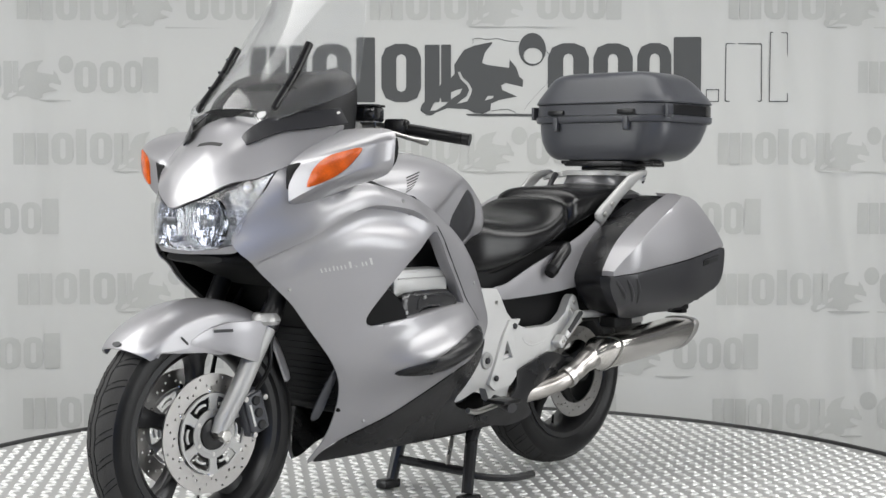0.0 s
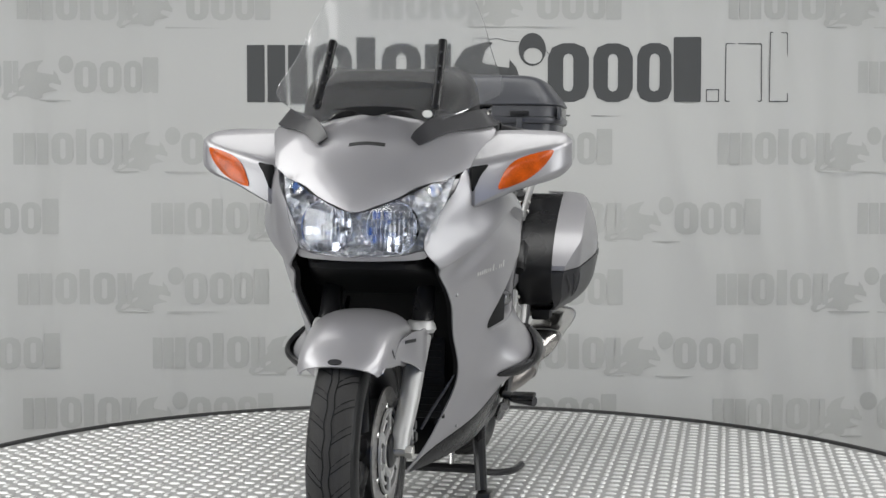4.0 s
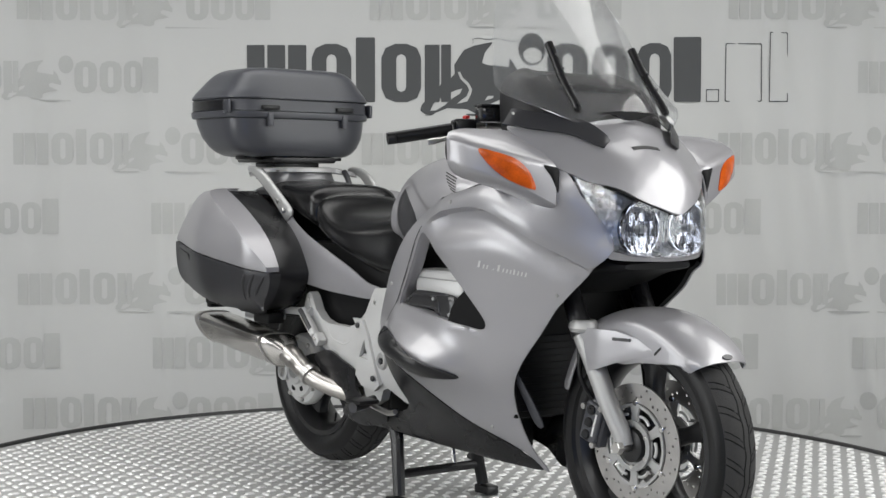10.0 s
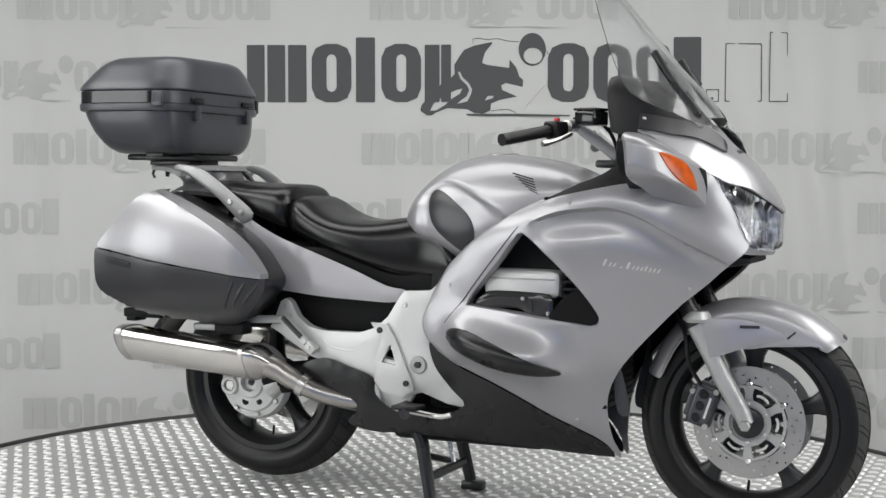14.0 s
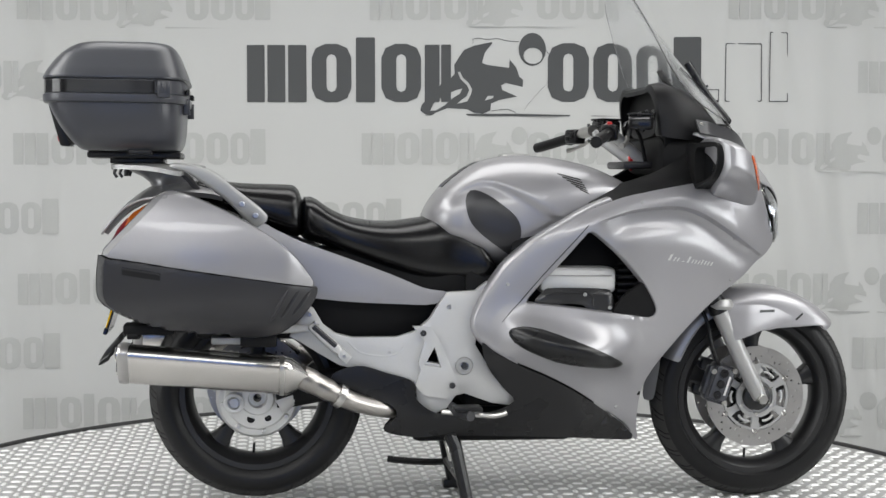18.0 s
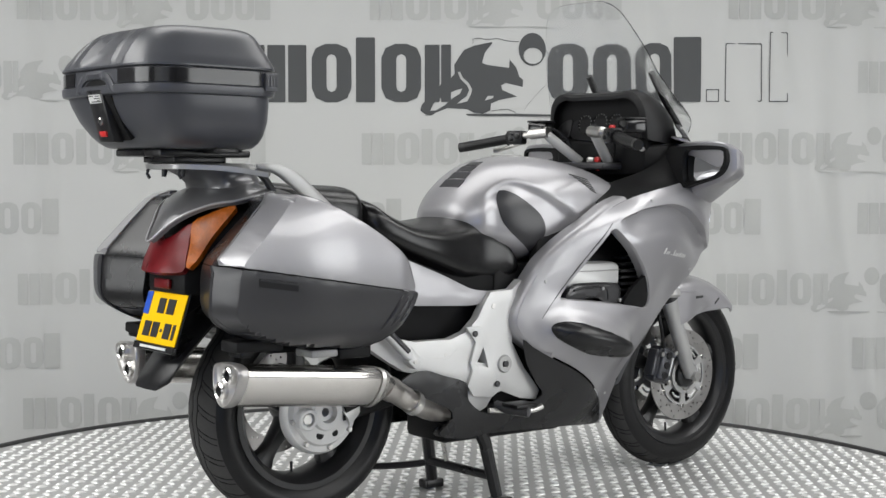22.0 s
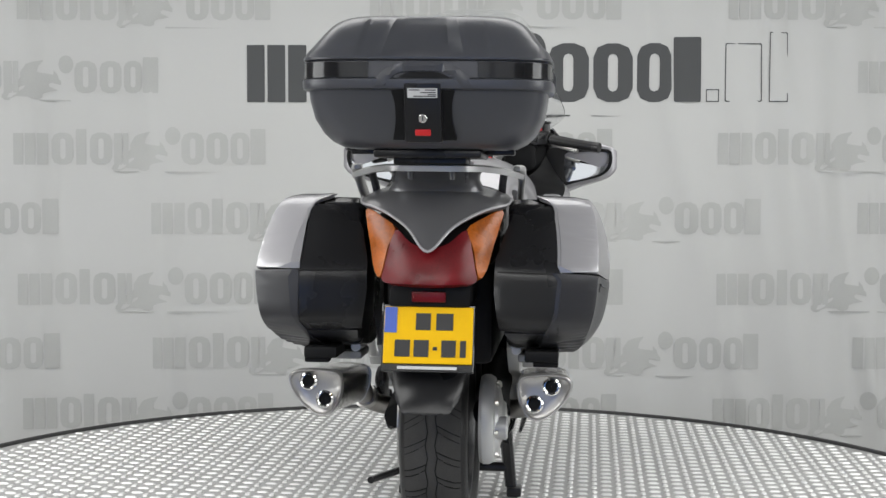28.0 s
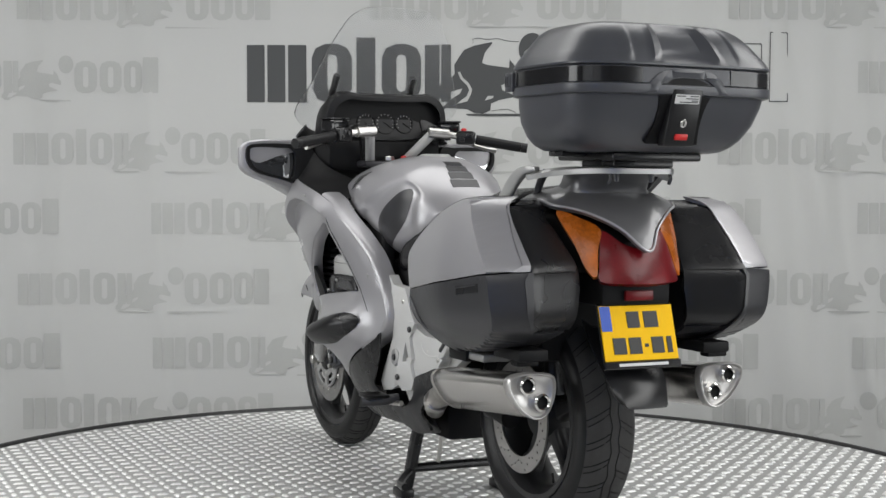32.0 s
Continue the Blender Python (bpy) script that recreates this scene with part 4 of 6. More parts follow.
        part("reservoir_lid", moved(block(-.036, .036, -.036, .036, .018, .025, .003), Matrix.Translation((.522, s * .208, 1.135)) @ pose(0, 0, 0, 0, 0, s * 20)), PLASTIC, res)
        path = curve([(.474, s * .235, 1.090), (.464, s * .275, 1.078), (.446, s * .315, 1.066), (.430, s * .342, 1.060)], .015)
        part("lever", tube(path, [.006] * (len(path) - 2) + [.0085, .008], 10), STEEL, BIKE, "aluminium hand lever")
        part("bar_hose", tube(curve([(.475, s * .19, 1.115), (.50, s * .15, 1.135), (.545, s * .11, 1.10), (.57, s * .09, 1.02)], .02), .0055, 8), RUBBER, BIKE, "black hose")
    part("start_switch", block(.42, .434, -.225, -.209, 1.124, 1.134, .003), RED_PLASTIC, BIKE, "red stop switch")
    part("ignition_key", join(block(.530, .543, -.056, -.036, 1.022, 1.040, .005), block(.534, .54, -.05, -.044, .995, 1.03, .001)), RED_PLASTIC, BIKE, "red key tag")
    part("yoke", block(.50, .60, -.105, .105, 1.0, 1.022, .008), PLASTIC_GREY, BIKE, "dark cast top yoke")
    part("steering_nut", disc(.018, .016, "z", (.555, 0, 1.03), 6, .003), STEEL, BIKE, "steering stem nut")


def tank():
    secs = [(-.085, .81, .865, .075), (-.07, .80, .895, .11), (-.03, .775, .945, .15), (.05, .735, 1.005, .188), (.13, .705, 1.031, .205), (.22, .74, 1.037, .215), (.32, .80, 1.027, .215), (.42, .86, 1.003, .20), (.50, .895, .965, .175), (.54, .91, .94, .14)]
    xs = [s[0] for s in secs]
    rings = []

    def hollow(x, z):
        """Knee hollows: the flank steps in below a slanting fold."""
        line = table([-.03, .0, .04, .076, .134, .202, .277, .36], [.915, .935, .958, .966, .950, .915, .870, .835], x)
        return .015 * smooth((line - z) / .024) * smooth((x + .03) / .05) * (1 - smooth((x - .26) / .10))
    for i in range(81):
        x = xs[0] + (xs[-1] - xs[0]) * i / 80
        z0, z1, w = (table(xs, [s[k] for s in secs], x) for k in (1, 2, 3))
        zc = z0 + (z1 - z0) * .38
        r = []
        for j in range(120):
            t = 2 * math.pi * j / 120
            c, s = math.cos(t), math.sin(t)
            e = 2.5
            yy = w * math.copysign(abs(c) ** (2 / e), c)
            zz = math.copysign(abs(s) ** (2 / e), s)
            hz = zc + zz * ((z1 - zc) if zz > 0 else (zc - z0))
            r.append((x, math.copysign(max(0, abs(yy) - hollow(x, hz)), yy), hz))
        rings.append(r)
    t = part("fuel_tank", loft(rings), SILVER, BIKE, "silver fuel tank with black knee pads")

    def tank_y(x, z):
        z0, z1, w = (table(xs, [s[k] for s in secs], x) for k in (1, 2, 3))
        zc = z0 + (z1 - z0) * .38
        d = min(.97, abs(z - zc) / ((z1 - zc) if z > zc else (zc - z0)))
        return w * (1 - d ** 2.5) ** (1 / 2.5) - hollow(x, z)
    knee = curve([(.02, .905), (.035, .933), (.065, .930), (.107, .905), (.16, .86), (.178, .815), (.168, .765), (.155, .745), (.115, .768), (.058, .812), (.03, .85)], .014, True)
    pair("knee_pad", knee, PLASTIC_GREY, lambda x, z: (x, tank_y(x, z) + .004, z), (), "black knee pad", .018, .006, .002, t)
    for s in (1, -1):
        for i in range(6):
            a = (.285 + .012 * i, .985 - .009 * i)
            b = (.352 + .004 * i, .968 - .008 * i)
            o = straight([a, b, (b[0], b[1] - .003), (a[0], a[1] - .003)], .01)
            part("badge_feather", side_sheet(s, o, lambda x, z: (x, tank_y(x, z) + .0015, z), (), .02, .001, 0), INK, t, "dark badge stroke")
    # centre pad on the tank's back: stepped dark bars
    for i in range(4):
        x0 = -.035 + i * .028
        o = straight([(x0, -.045 + .006 * i), (x0 + .0242, -.045 + .006 * i), (x0 + .0242, .045 - .006 * i), (x0, .045 - .006 * i)], .012)

        def f(x, y):
            return (x, y, table(xs, [q[2] for q in secs], x) - .25 * y * y + .002)
        part("tank_pad", sheet(o, f, (), .02, .002, .0005), PLASTIC_GREY, t, "dark tank protector pad")
    part("filler_cap", lathe([(.0005, 0), (.045, 0), (.05, .004), (.048, .012), (.04, .015), (.0005, .015)], 36, "z", (.19, 0, 1.0265)), ALU_DULL, t, "round aluminium filler cap")


def seats():
    def seat(secs, name, label, parent=None):
        xs = [q[0] for q in secs]
        rings = []
        for i in range(33):
            x = xs[0] + (xs[-1] - xs[0]) * i / 32
            zt, zb, w = (table(xs, [q[k] for q in secs], x) for k in (1, 2, 3))
            r = []
            for j in range(40):
                t = 2 * math.pi * j / 40
                c, s = math.cos(t), math.sin(t)
                y = w * math.copysign(abs(c) ** .72, c)
                if s >= 0:
                    z = zt - (zt - zb) * .55 * (1 - abs(s) ** .55) if s > 0 else zt - (zt - zb) * .55
                else:
                    z = zt - (zt - zb) * .55 - (zt - zb) * .45 * abs(s) ** .7
                r.append((x, y, z))
            rings.append(r)
        return part(name, loft(rings), VINYL, BIKE, label, 50)
    seat([(-.455, .865, .80, .10), (-.44, .905, .785, .155), (-.41, .905, .775, .175), (-.365, .875, .762, .185), (-.297, .848, .735, .19), (-.196, .838, .695, .185), (-.095, .850, .655, .165), (-.02, .862, .64, .15), (.05, .83, .645, .155), (.09, .77, .665, .165), (.115, .72, .69, .15)], "rider_seat", "black vinyl rider seat")
    seat([(-.79, .935, .90, .09), (-.77, .952, .90, .13), (-.70, .952, .885, .155), (-.60, .945, .84, .165), (-.50, .943, .80, .168), (-.46, .935, .79, .16), (-.445, .90, .80, .13)], "passenger_seat", "black vinyl passenger seat")


def rear_width(x, z):
    return table([-1.0, -.9, -.75, -.56, -.4, -.2, 0], [.11, .15, .178, .19, .195, .19, .185], x) + .02 * (0.75 - z)


def tail():
    cover = curve([(-.60, .850), (-.52, .815), (-.455, .785), (-.327, .739), (-.198, .692), (-.100, .652), (-.035, .640), (-.055, .612), (-.09, .604), (-.165, .606), (-.294, .612), (-.40, .622), (-.52, .64), (-.62, .70), (-.65, .78)], .018, True)
    pair("side_cover", cover, SILVER, lambda x, z: (x, rear_width(x, z), z), (), "silver side cover under the seat")
    knob = part("preload_knob", tube([(-.366, .212, .760), (-.350, .218, .750), (-.285, .218, .690), (-.270, .212, .678)], [.013, .020, .020, .013], 16), PLASTIC, BIKE, "black preload knob")
    part("knob_cap", tube([(-.285, .219, .690), (-.268, .219, .674)], [.0215, .017], 16), BLACK_DEEP, knob, "matt knob cap")
    # pointed cowl over the tail lamp
    hc = [(-1.018, 0), (-.975, .05), (-.93, .105), (-.865, .172), (-.80, .182), (-.70, .178), (-.66, .15), (-.65, 0)]
    oc = curve(hc + [(x, -y) for x, y in hc[-2:0:-1]], .016, True)

    def hump(x, y):
        return (x, y, table([-1.02, -.985, -.94, -.88, -.80, -.70, -.64], [.800, .845, .892, .935, .960, .955, .93], x) - 1.15 * y * y)
    part("tail_cowl", sheet(oc, hump, (), .02, .014, .004), SILVER_DARK, BIKE, "grey pointed tail cowl over the tail lamp")
    part("cowl_trim", tube([(x, y, hump(x, y)[2] - .004) for x, y in curve([(x, y) for x, y in [(-.80, .184), (-.865, .174), (-.93, .108), (-.975, .053), (-1.020, 0), (-.975, -.053), (-.93, -.108), (-.865, -.174), (-.80, -.184)]], .012)], .0035, 8), SILVER, BIKE, "bright edge along the tail cowl")
    part("tail_core", loft([[(x, y, z) for y, z in ring(0, zc, a, b, 24, 3)] for x, zc, a, b in ((-.66, .82, .15, .08), (-.80, .82, .155, .09), (-.88, .80, .12, .08), (-.95, .77, .09, .045))]), BLACK_DEEP, BIKE, "black tail core")
    # tail lamp: wedge lens with red centre and orange corners
    def lamp_x(y, z):
        return -1.015 + .42 * (z - .725) * 1.0 + 2.6 * y * y + .15 * max(0, z - .82)
    red = [(0, .802), (.045, .815), (.085, .845), (.10, .80), (.108, .76), (.112, .725), (.06, .72), (0, .719)]
    o = curve(red + [(-y, z) for y, z in red[-2:0:-1]], .014, True)
    lamp = part("tail_lamp", sheet(o[::-1], lambda y, z: (lamp_x(y, z), y, z), (), .02, .02, .003, True), RED, BIKE, "red tail lamp lens")
    for s in (1, -1):
        q = curve([(.088, .848), (.12, .872), (.165, .895), (.17, .885), (.15, .81), (.135, .75), (.118, .735), (.104, .80)], .014, True)
        part("tail_turn_lamp", sheet([(s * y, z) for y, z in q][::s][::-1], lambda y, z: (lamp_x(y, z), y, z), (), .02, .02, .003, True), ORANGE, lamp, "orange rear turn lamp")
    # cast grab rails: wings of the rack that sweep down to a bolted foot
    for s in (1, -1):
        rail = curve([(-.815, s * .196, .992), (-.785, s * .203, .990), (-.745, s * .206, .978), (-.70, s * .204, .952), (-.65, s * .199, .915), (-.605, s * .194, .876), (-.575, s * .190, .850), (-.562, s * .187, .832)], .014)
        rings = []
        for i, p in enumerate(rail):
            d = (rail[min(i + 1, len(rail) - 1)] - rail[max(i - 1, 0)]).normalized()
            u = Vector((0, s, 0)).cross(d).normalized()
            w = d.cross(u)
            q = i / (len(rail) - 1)
            hu, hw = .009 + .012 * smooth(q / .4) + .005 * smooth((q - .55) / .3), .014 - .005 * smooth(q / .4)
            if i in (0, len(rail) - 1):
                hu, hw = hu * .6, hw * .6
            rings.append([p + u * (hu * math.copysign(abs(math.cos(a)) ** .6, math.cos(a))) + w * (hw * math.copysign(abs(math.sin(a)) ** .8, math.sin(a))) for a in [2 * math.pi * j / 20 for j in range(20)]])
        gr = part("grab_rail", loft(rings), FORK, BIKE, "silver cast grab rail")
        for bx, bz in ((-.580, .856), (-.618, .888)):
            part("rail_bolt", disc(.0085, .008, "y", (bx, s * .205, bz), 12, .002), STEEL, gr, "grab rail bolt")
        part("rail_brace", tube(curve([(-.80, s * .165, .985), (-.765, s * .160, .955), (-.735, s * .155, .915)], .015), .010, 10), PLASTIC_GREY, BIKE, "dark inner brace")
    half = [(-.992, 0), (-.990, .055), (-.982, .088), (-.945, .118), (-.895, .146), (-.845, .180), (-.815, .204), (-.790, .216), (-.778, .205), (-.790, .182), (-.805, .150), (-.800, .115), (-.770, .100), (-.735, .085), (-.725, 0)]
    deck = curve(half + [(x, -y) for x, y in half[-2:0:-1]], .012, True)
    rk = part("luggage_rack", sheet(deck, lambda x, y: (x, y, .999 - .35 * max(0, abs(y) - .10) ** 2 * 4), (), .016, .013, .004), FORK, BIKE, "silver cast luggage rack")
    for s in (1, -1):
        part("rack_bolt", tube([(-.945, s * .05, .985), (-.948, s * .05, .962)], [.009, .006], 10), PLASTIC_GREY, rk, "rack bolt")
        part("rack_hook", tube(curve([(-.972, s * .085, .985), (-.978, s * .086, .970), (-.970, s * .086, .958)], .01), .0045, 8), PLASTIC_GREY, rk, "small cargo hook")
    part("rack_neck", loft([[(x + dx, y, z) for x, y in ring(-.86, 0, a, b, 48, 2.6)] for z, a, b, dx in ((.900, .085, .168, .055), (.915, .080, .148, .060), (.930, .078, .128, .062), (.946, .082, .114, .058), (.962, .092, .106, .046), (.976, .104, .108, .028), (.987, .116, .118, .010))]), SILVER_DARK, BIKE, "grey neck under the rack", 60)
    part("case_plate", join(block(-1.05, -.79, -.125, .125, 1.013, 1.032, .006), block(-.99, -.84, -.085, .085, .9985, 1.014, .003)), PLASTIC, BIKE, "black top-case mounting plate")


def top_case():
    levels = [(1.032, -.930, .120, .180), (1.036, -.930, .142, .205), (1.048, -.934, .154, .230), (1.066, -.940, .165, .250), (1.10, -.951, .180, .270), (1.14, -.962, .192, .279), (1.168, -.968, .198, .281)]
    rings = [[(x, y, z) for x, y in ring(cx, 0, a, b, 72, 4.8)] for z, cx, a, b in levels]
    case = part("top_case", loft(rings), CASE_GREY, BIKE, "charcoal plastic top case with a rear latch", 30)
    rim = [[(x, y, z) for x, y in ring(-.968, 0, a, b, 72, 4.8)] for z, a, b in ((1.161, .200, .284), (1.164, .208, .292), (1.172, .2105, .2945), (1.184, .2105, .2945), (1.1865, .206, .290))]
    part("case_rim", loft(rim), CASE_GREY, case, "charcoal rim")
    band = [[(x, y, z) for x, y in ring(-.968, 0, a, b, 72, 4.8)] for z, a, b in ((1.186, .203, .287), (1.188, .206, .290), (1.224, .204, .287), (1.227, .200, .283))]
    part("case_band", loft(band), CASE_GREY, case, "charcoal band")
    loop = ring(-.968, 0, .2055, .2890, 240, 4.8)

    def strip(name, run, mat, lab, out=.0015, z0=1.188, z1=1.2225):
        rows = [[(x - out * (x < -1.1), y + math.copysign(out, y), z) for x, y in run] for z in (z0, z1)]
        back = [[(x + .004, y - math.copysign(.004, y), z) for x, y in run] for z in (z1, z0)]
        return part(name, loft(rows + back + rows[:1], False, False), mat, case, lab)
    for s in (1, -1):
        run = sorted([q for q in loop if q[0] < -.845 and .118 < s * q[1]], key=lambda q: math.atan2(s * q[1], -q[0] - .968))
        strip("reflector", run, BLACK_GLOSS, "gloss black corner reflector")
        part("side_clasp", block(-.838, -.800, s * .288 - .006, s * .288 + .006, 1.176, 1.222, .003), CASE_GREY, case, "charcoal side clasp")
        for k in range(4):
            part("clasp_rib", block(-.834 + .0088 * k, -.830 + .0088 * k, s * .2945 - .0015, s * .2945 + .0015, 1.188, 1.216, .0006), CASE_GREY, case)
    # lid: chamfered dome with a sunken middle bay and two creases on its back
    levels = [(1.226, -.968, .204, .286), (1.229, -.968, .210, .292), (1.234, -.968, .2105, .2925), (1.240, -.967, .207, .289), (1.250, -.966, .203, .284), (1.262, -.964, .197, .274), (1.275, -.962, .190, .264), (1.288, -.960, .183, .254), (1.300, -.957, .175, .245), (1.310, -.954, .168, .237), (1.320, -.950, .159, .228), (1.328, -.947, .150, .217), (1.334, -.945, .141, .206), (1.339, -.943, .129, .192), (1.3425, -.942, .112, .170), (1.3445, -.942, .08, .12), (1.3455, -.942, .03, .05)]
    rows = []
    for z, cx, a, b in levels:
        row = []
        for x, y in ring(cx, 0, a, b, 288, 4.8):
            up = smooth((z - 1.236) / .012) * (1 - smooth((z - 1.330) / .012))
            k = (z - 1.24) / .1
            q, edge, crease_y = abs(y), .084 - .024 * k, .150 - .020 * k
            bay = 1 - smooth((q - edge + .012) / .012)
            rib = math.exp(-((q - edge - .006) / .007) ** 2)
            cr = smooth((q - crease_y) / .003) * (1 - smooth((q - crease_y - .003) / .045))
            back = smooth((cx - x - .45 * a) / (.3 * a))
            row.append((x + (.012 * bay - .007 * rib - .004 * cr) * back * up, y, z))
        rows.append(row)
    part("case_lid", loft(rows), CASE_GREY, case, "charcoal domed lid", 24)
    for s in (1, -1):
        part("hinge_strap", block(-.772, -.752, s * .15 - .010, s * .15 + .010, 1.135, 1.180, .002), CASE_GREY, case, "charcoal hinge strap")
        part("hinge", block(-.764, -.752, s * .15 - .035, s * .15 + .035, 1.190, 1.206, .004), PLASTIC, case, "black lid hinge")
        part("case_foot", block(-.93, -.86, s * .165 - .035, s * .165 + .035, 1.022, 1.036, .004), PLASTIC, case, "black foot")

    def lean(bm):
        """Follows the slope of the case's back."""
        for v in bm.verts:
            v.co.x += .30 * max(0, 1.175 - v.co.z)
        return bm
    # not sunk in: a dark panel just proud of the case paints the recess's shade
    recess = [(.074, 1.050), (.066, 1.09), (.066, 1.13), (.074, 1.165), (.068, 1.188), (.045, 1.198), (0, 1.201)]
    oa = curve(recess + [(-y, z) for y, z in recess[-2::-1]], .012)
    part("latch_panel", sheet(oa, lambda y, z: (-1.1765 + .25 * y * y + .52 * max(0, 1.172 - z), y, z), (), .02, .03, .003, True), BLACK_DEEP, case, "dark panel for the shaded latch recess")
    over = [(.120, 1.166), (.108, 1.186), (.086, 1.206), (.055, 1.218), (0, 1.222)]
    under = [(0, 1.203), (.045, 1.200), (.070, 1.189), (.080, 1.176), (.090, 1.166)]
    oh = curve([(-y, z) for y, z in over] + over[-2::-1], .010) + curve(under[::-1] + [(-y, z) for y, z in under[1:]], .010)
    part("latch_hood", sheet(oh, lambda y, z: (-1.1830 + .25 * y * y, y, z), (), .012, .016, .004, True), CASE_GREY, case, "charcoal arched hood over the latch")
    part("latch", lean(block(-1.181, -1.150, -.043, .043, 1.046, 1.176, .005)), PLASTIC, case, "black latch lever")
    lb = part("case_label", lean(block(-1.1825, -1.181, -.034, .034, 1.143, 1.164, 0)), WHITE, case, "pale label with unreadable print")
    for y0, y1, z in ((-.030, -.006, 1.160), (.006, .030, 1.160), (-.030, .004, 1.1545), (-.030, -.012, 1.150), (-.030, .02, 1.1465)):
        part("label_bar", lean(block(-1.1832, -1.1825, y0, y1, z - .0011, z + .0011, 0)), INK, lb)
    part("lock", lean(disc(.0095, .006, "x", (-1.1825, 0, 1.098), 20, .001)), CHROME, case, "round chrome lock")
    part("lock_slot", lean(block(-1.1866, -1.185, -.0012, .0012, 1.093, 1.103, 0)), INK, case)
    part("latch_button", lean(block(-1.186, -1.179, -.018, .018, 1.060, 1.074, .002)), RED_PLASTIC, case, "red release button")
    # the whole case brought to its outer size
    for ob in (case, *case.children):
        for v in ob.data.vertices:
            v.co.x = -.968 + (v.co.x + .968) * .945
            v.co.y *= .975
            v.co.z = min(v.co.z, 1.226) + .94 * max(0, v.co.z - 1.226)
    for ob in case.children:
        for sub in ob.children:
            for v in sub.data.vertices:
                v.co.x = -.968 + (v.co.x + .968) * .945


def panniers():
    out = [(-.996, .752), (-.95, .805), (-.885, .873), (-.842, .914), (-.805, .926), (-.745, .909), (-.641, .862), (-.533, .799), (-.470, .745), (-.424, .683), (-.412, .652), (-.435, .605), (-.477, .560), (-.531, .529), (-.64, .523), (-.795, .54), (-.89, .562), (-.955, .590), (-1.000, .626), (-1.006, .69)]
    whole = [tuple(p) for p in curve(out, .018, True)]

    def seam(x):
        return .748 - (x + .98) * .147

    def ordered(sign):
        """The half of the outline above or below the seam, in order, closed along the seam."""
        n = len(whole)
        flags = [sign * (p[1] - seam(p[0])) > .006 for p in whole]
        start = next(i for i in range(n) if flags[i] and not flags[i - 1])
        run = []
        while flags[start % n]:
            run.append(whole[start % n])
            start += 1
        a, b = run[-1][0], run[0][0]
        return run + [(x, seam(x) + sign * .0015) for x in np.linspace(a, b, 28)]

    def back_line(z):
        return table([.523, .54, .562, .590, .626, .69, .752, .805, .873, .914, .926], [-.64, -.795, -.89, -.955, -1.0, -1.006, -.996, -.95, -.885, -.842, -.80], z)
    fold_line = [(back_line(z) + .027 + d, z) for z in np.linspace(.60, .900, 64) for d in (-.0010, .0010)]

    toe = [0]

    def outer(x, z):
        y = table([.50, .535, .58, .64, .745, .81, .87, .905, .92, .935], [.29, .335, .385, .414, .427, .421, .404, .386, .368, .33], z)
        lean = max(0, back_line(z) + .027 - x)
        return y - 3.1 * min(lean, .031) - toe[0] * smooth((-.74 - x) / .26) - .042 * smooth((x + .52) / .11) ** 1.6 - .03 * smooth((x + .75) / .3)
    for s in (1, -1):
        toe[0] = .014 if s > 0 else .034  # the left case stands a little askew
        rings = []
        cx, cz = -.72, .725
        for y, k in ((.178, .88), (.182, .92), (.190, .944), (.200, .955), (.304, .955), (.304, .90)):
            rings.append([(cx + (x - cx) * k * (1 - (1.3 * (.304 - y) if x < -.85 else 0)), s * max(.176, min(y, outer(x, z) - .020)), cz + (z - cz) * k) for x, z in whole])
        pn = part("pannier", loft(rings), PLASTIC, BIKE, "hard side pannier with a silver lid", 30)

        def shell(sign, lift):
            """Outer face of one half, turned in along its rim as far as the black middle band."""
            rim = [q for q in ordered(sign)[:-28]]
            ends = ordered(sign)[-28:]
            rim = [ends[-1]] + rim + [ends[0]]
            rows = []
            for t, k in ((0, 1.0), (.1, 1.0), (1, 1.0), (1, .985), (0, .97)):
                rows.append([(cx + (x - cx) * k, s * ((outer(x, z) + lift - .0010) * (1 - t) + t * min(outer(x, z) - .008, .306)), cz + (z - cz) * k) for x, z in rim])
            face = side_sheet(s, ordered(sign), lambda x, z: (x, outer(x, z) + lift, z), (), .012, .010, .0014, fold_line)
            return join(face, loft(rows, False, False))
        part("pannier_lid", shell(1, 0), SILVER, pn, "silver pannier lid", 26)
        part("pannier_bumper", shell(-1, .002), PLASTIC_GREY, pn, "dark grey lower pannier shell", 26)

        # black back panel, a little proud of the body, and its lower corner pad
        def back(y, z):
            return (back_line(z) + .002 + .34 * max(0, .300 - abs(y)) + .012 * smooth((.60 - z) / .03), y, z)
        for nm, o, mat in (("back_panel", [(.165, .604), (.305, .604), (.305, .744), (.303, .83), (.300, .903), (.200, .899), (.172, .84), (.152, .77), (.150, .70), (.158, .64)], PLASTIC),
                           ("corner_pad", [(.175, .598), (.185, .572), (.25, .564), (.303, .568), (.305, .600)], PLASTIC_GREY)):
            part(nm, sheet(straight([(s * y, z) for y, z in o], .012)[::-s], back, (), .016, .026, .002, True), mat, pn, "black pannier back panel" if nm == "back_panel" else "dark corner pad")
        part("seam_rib", sheet(straight([(s * y, z) for y, z in ((.160, .7455), (.304, .7455), (.304, .7485), (.160, .7485))], .012)[::-s], lambda y, z: (back(y, z)[0] - .0012, y, z), (), .02, .004, .0, True), BLACK_DEEP, pn, "dark seam")
        for i in range(3):
            a = (-.492 + .030 * i, .664 - .004 * i)
            b = (-.540 + .030 * i, .575 + .008 * i)
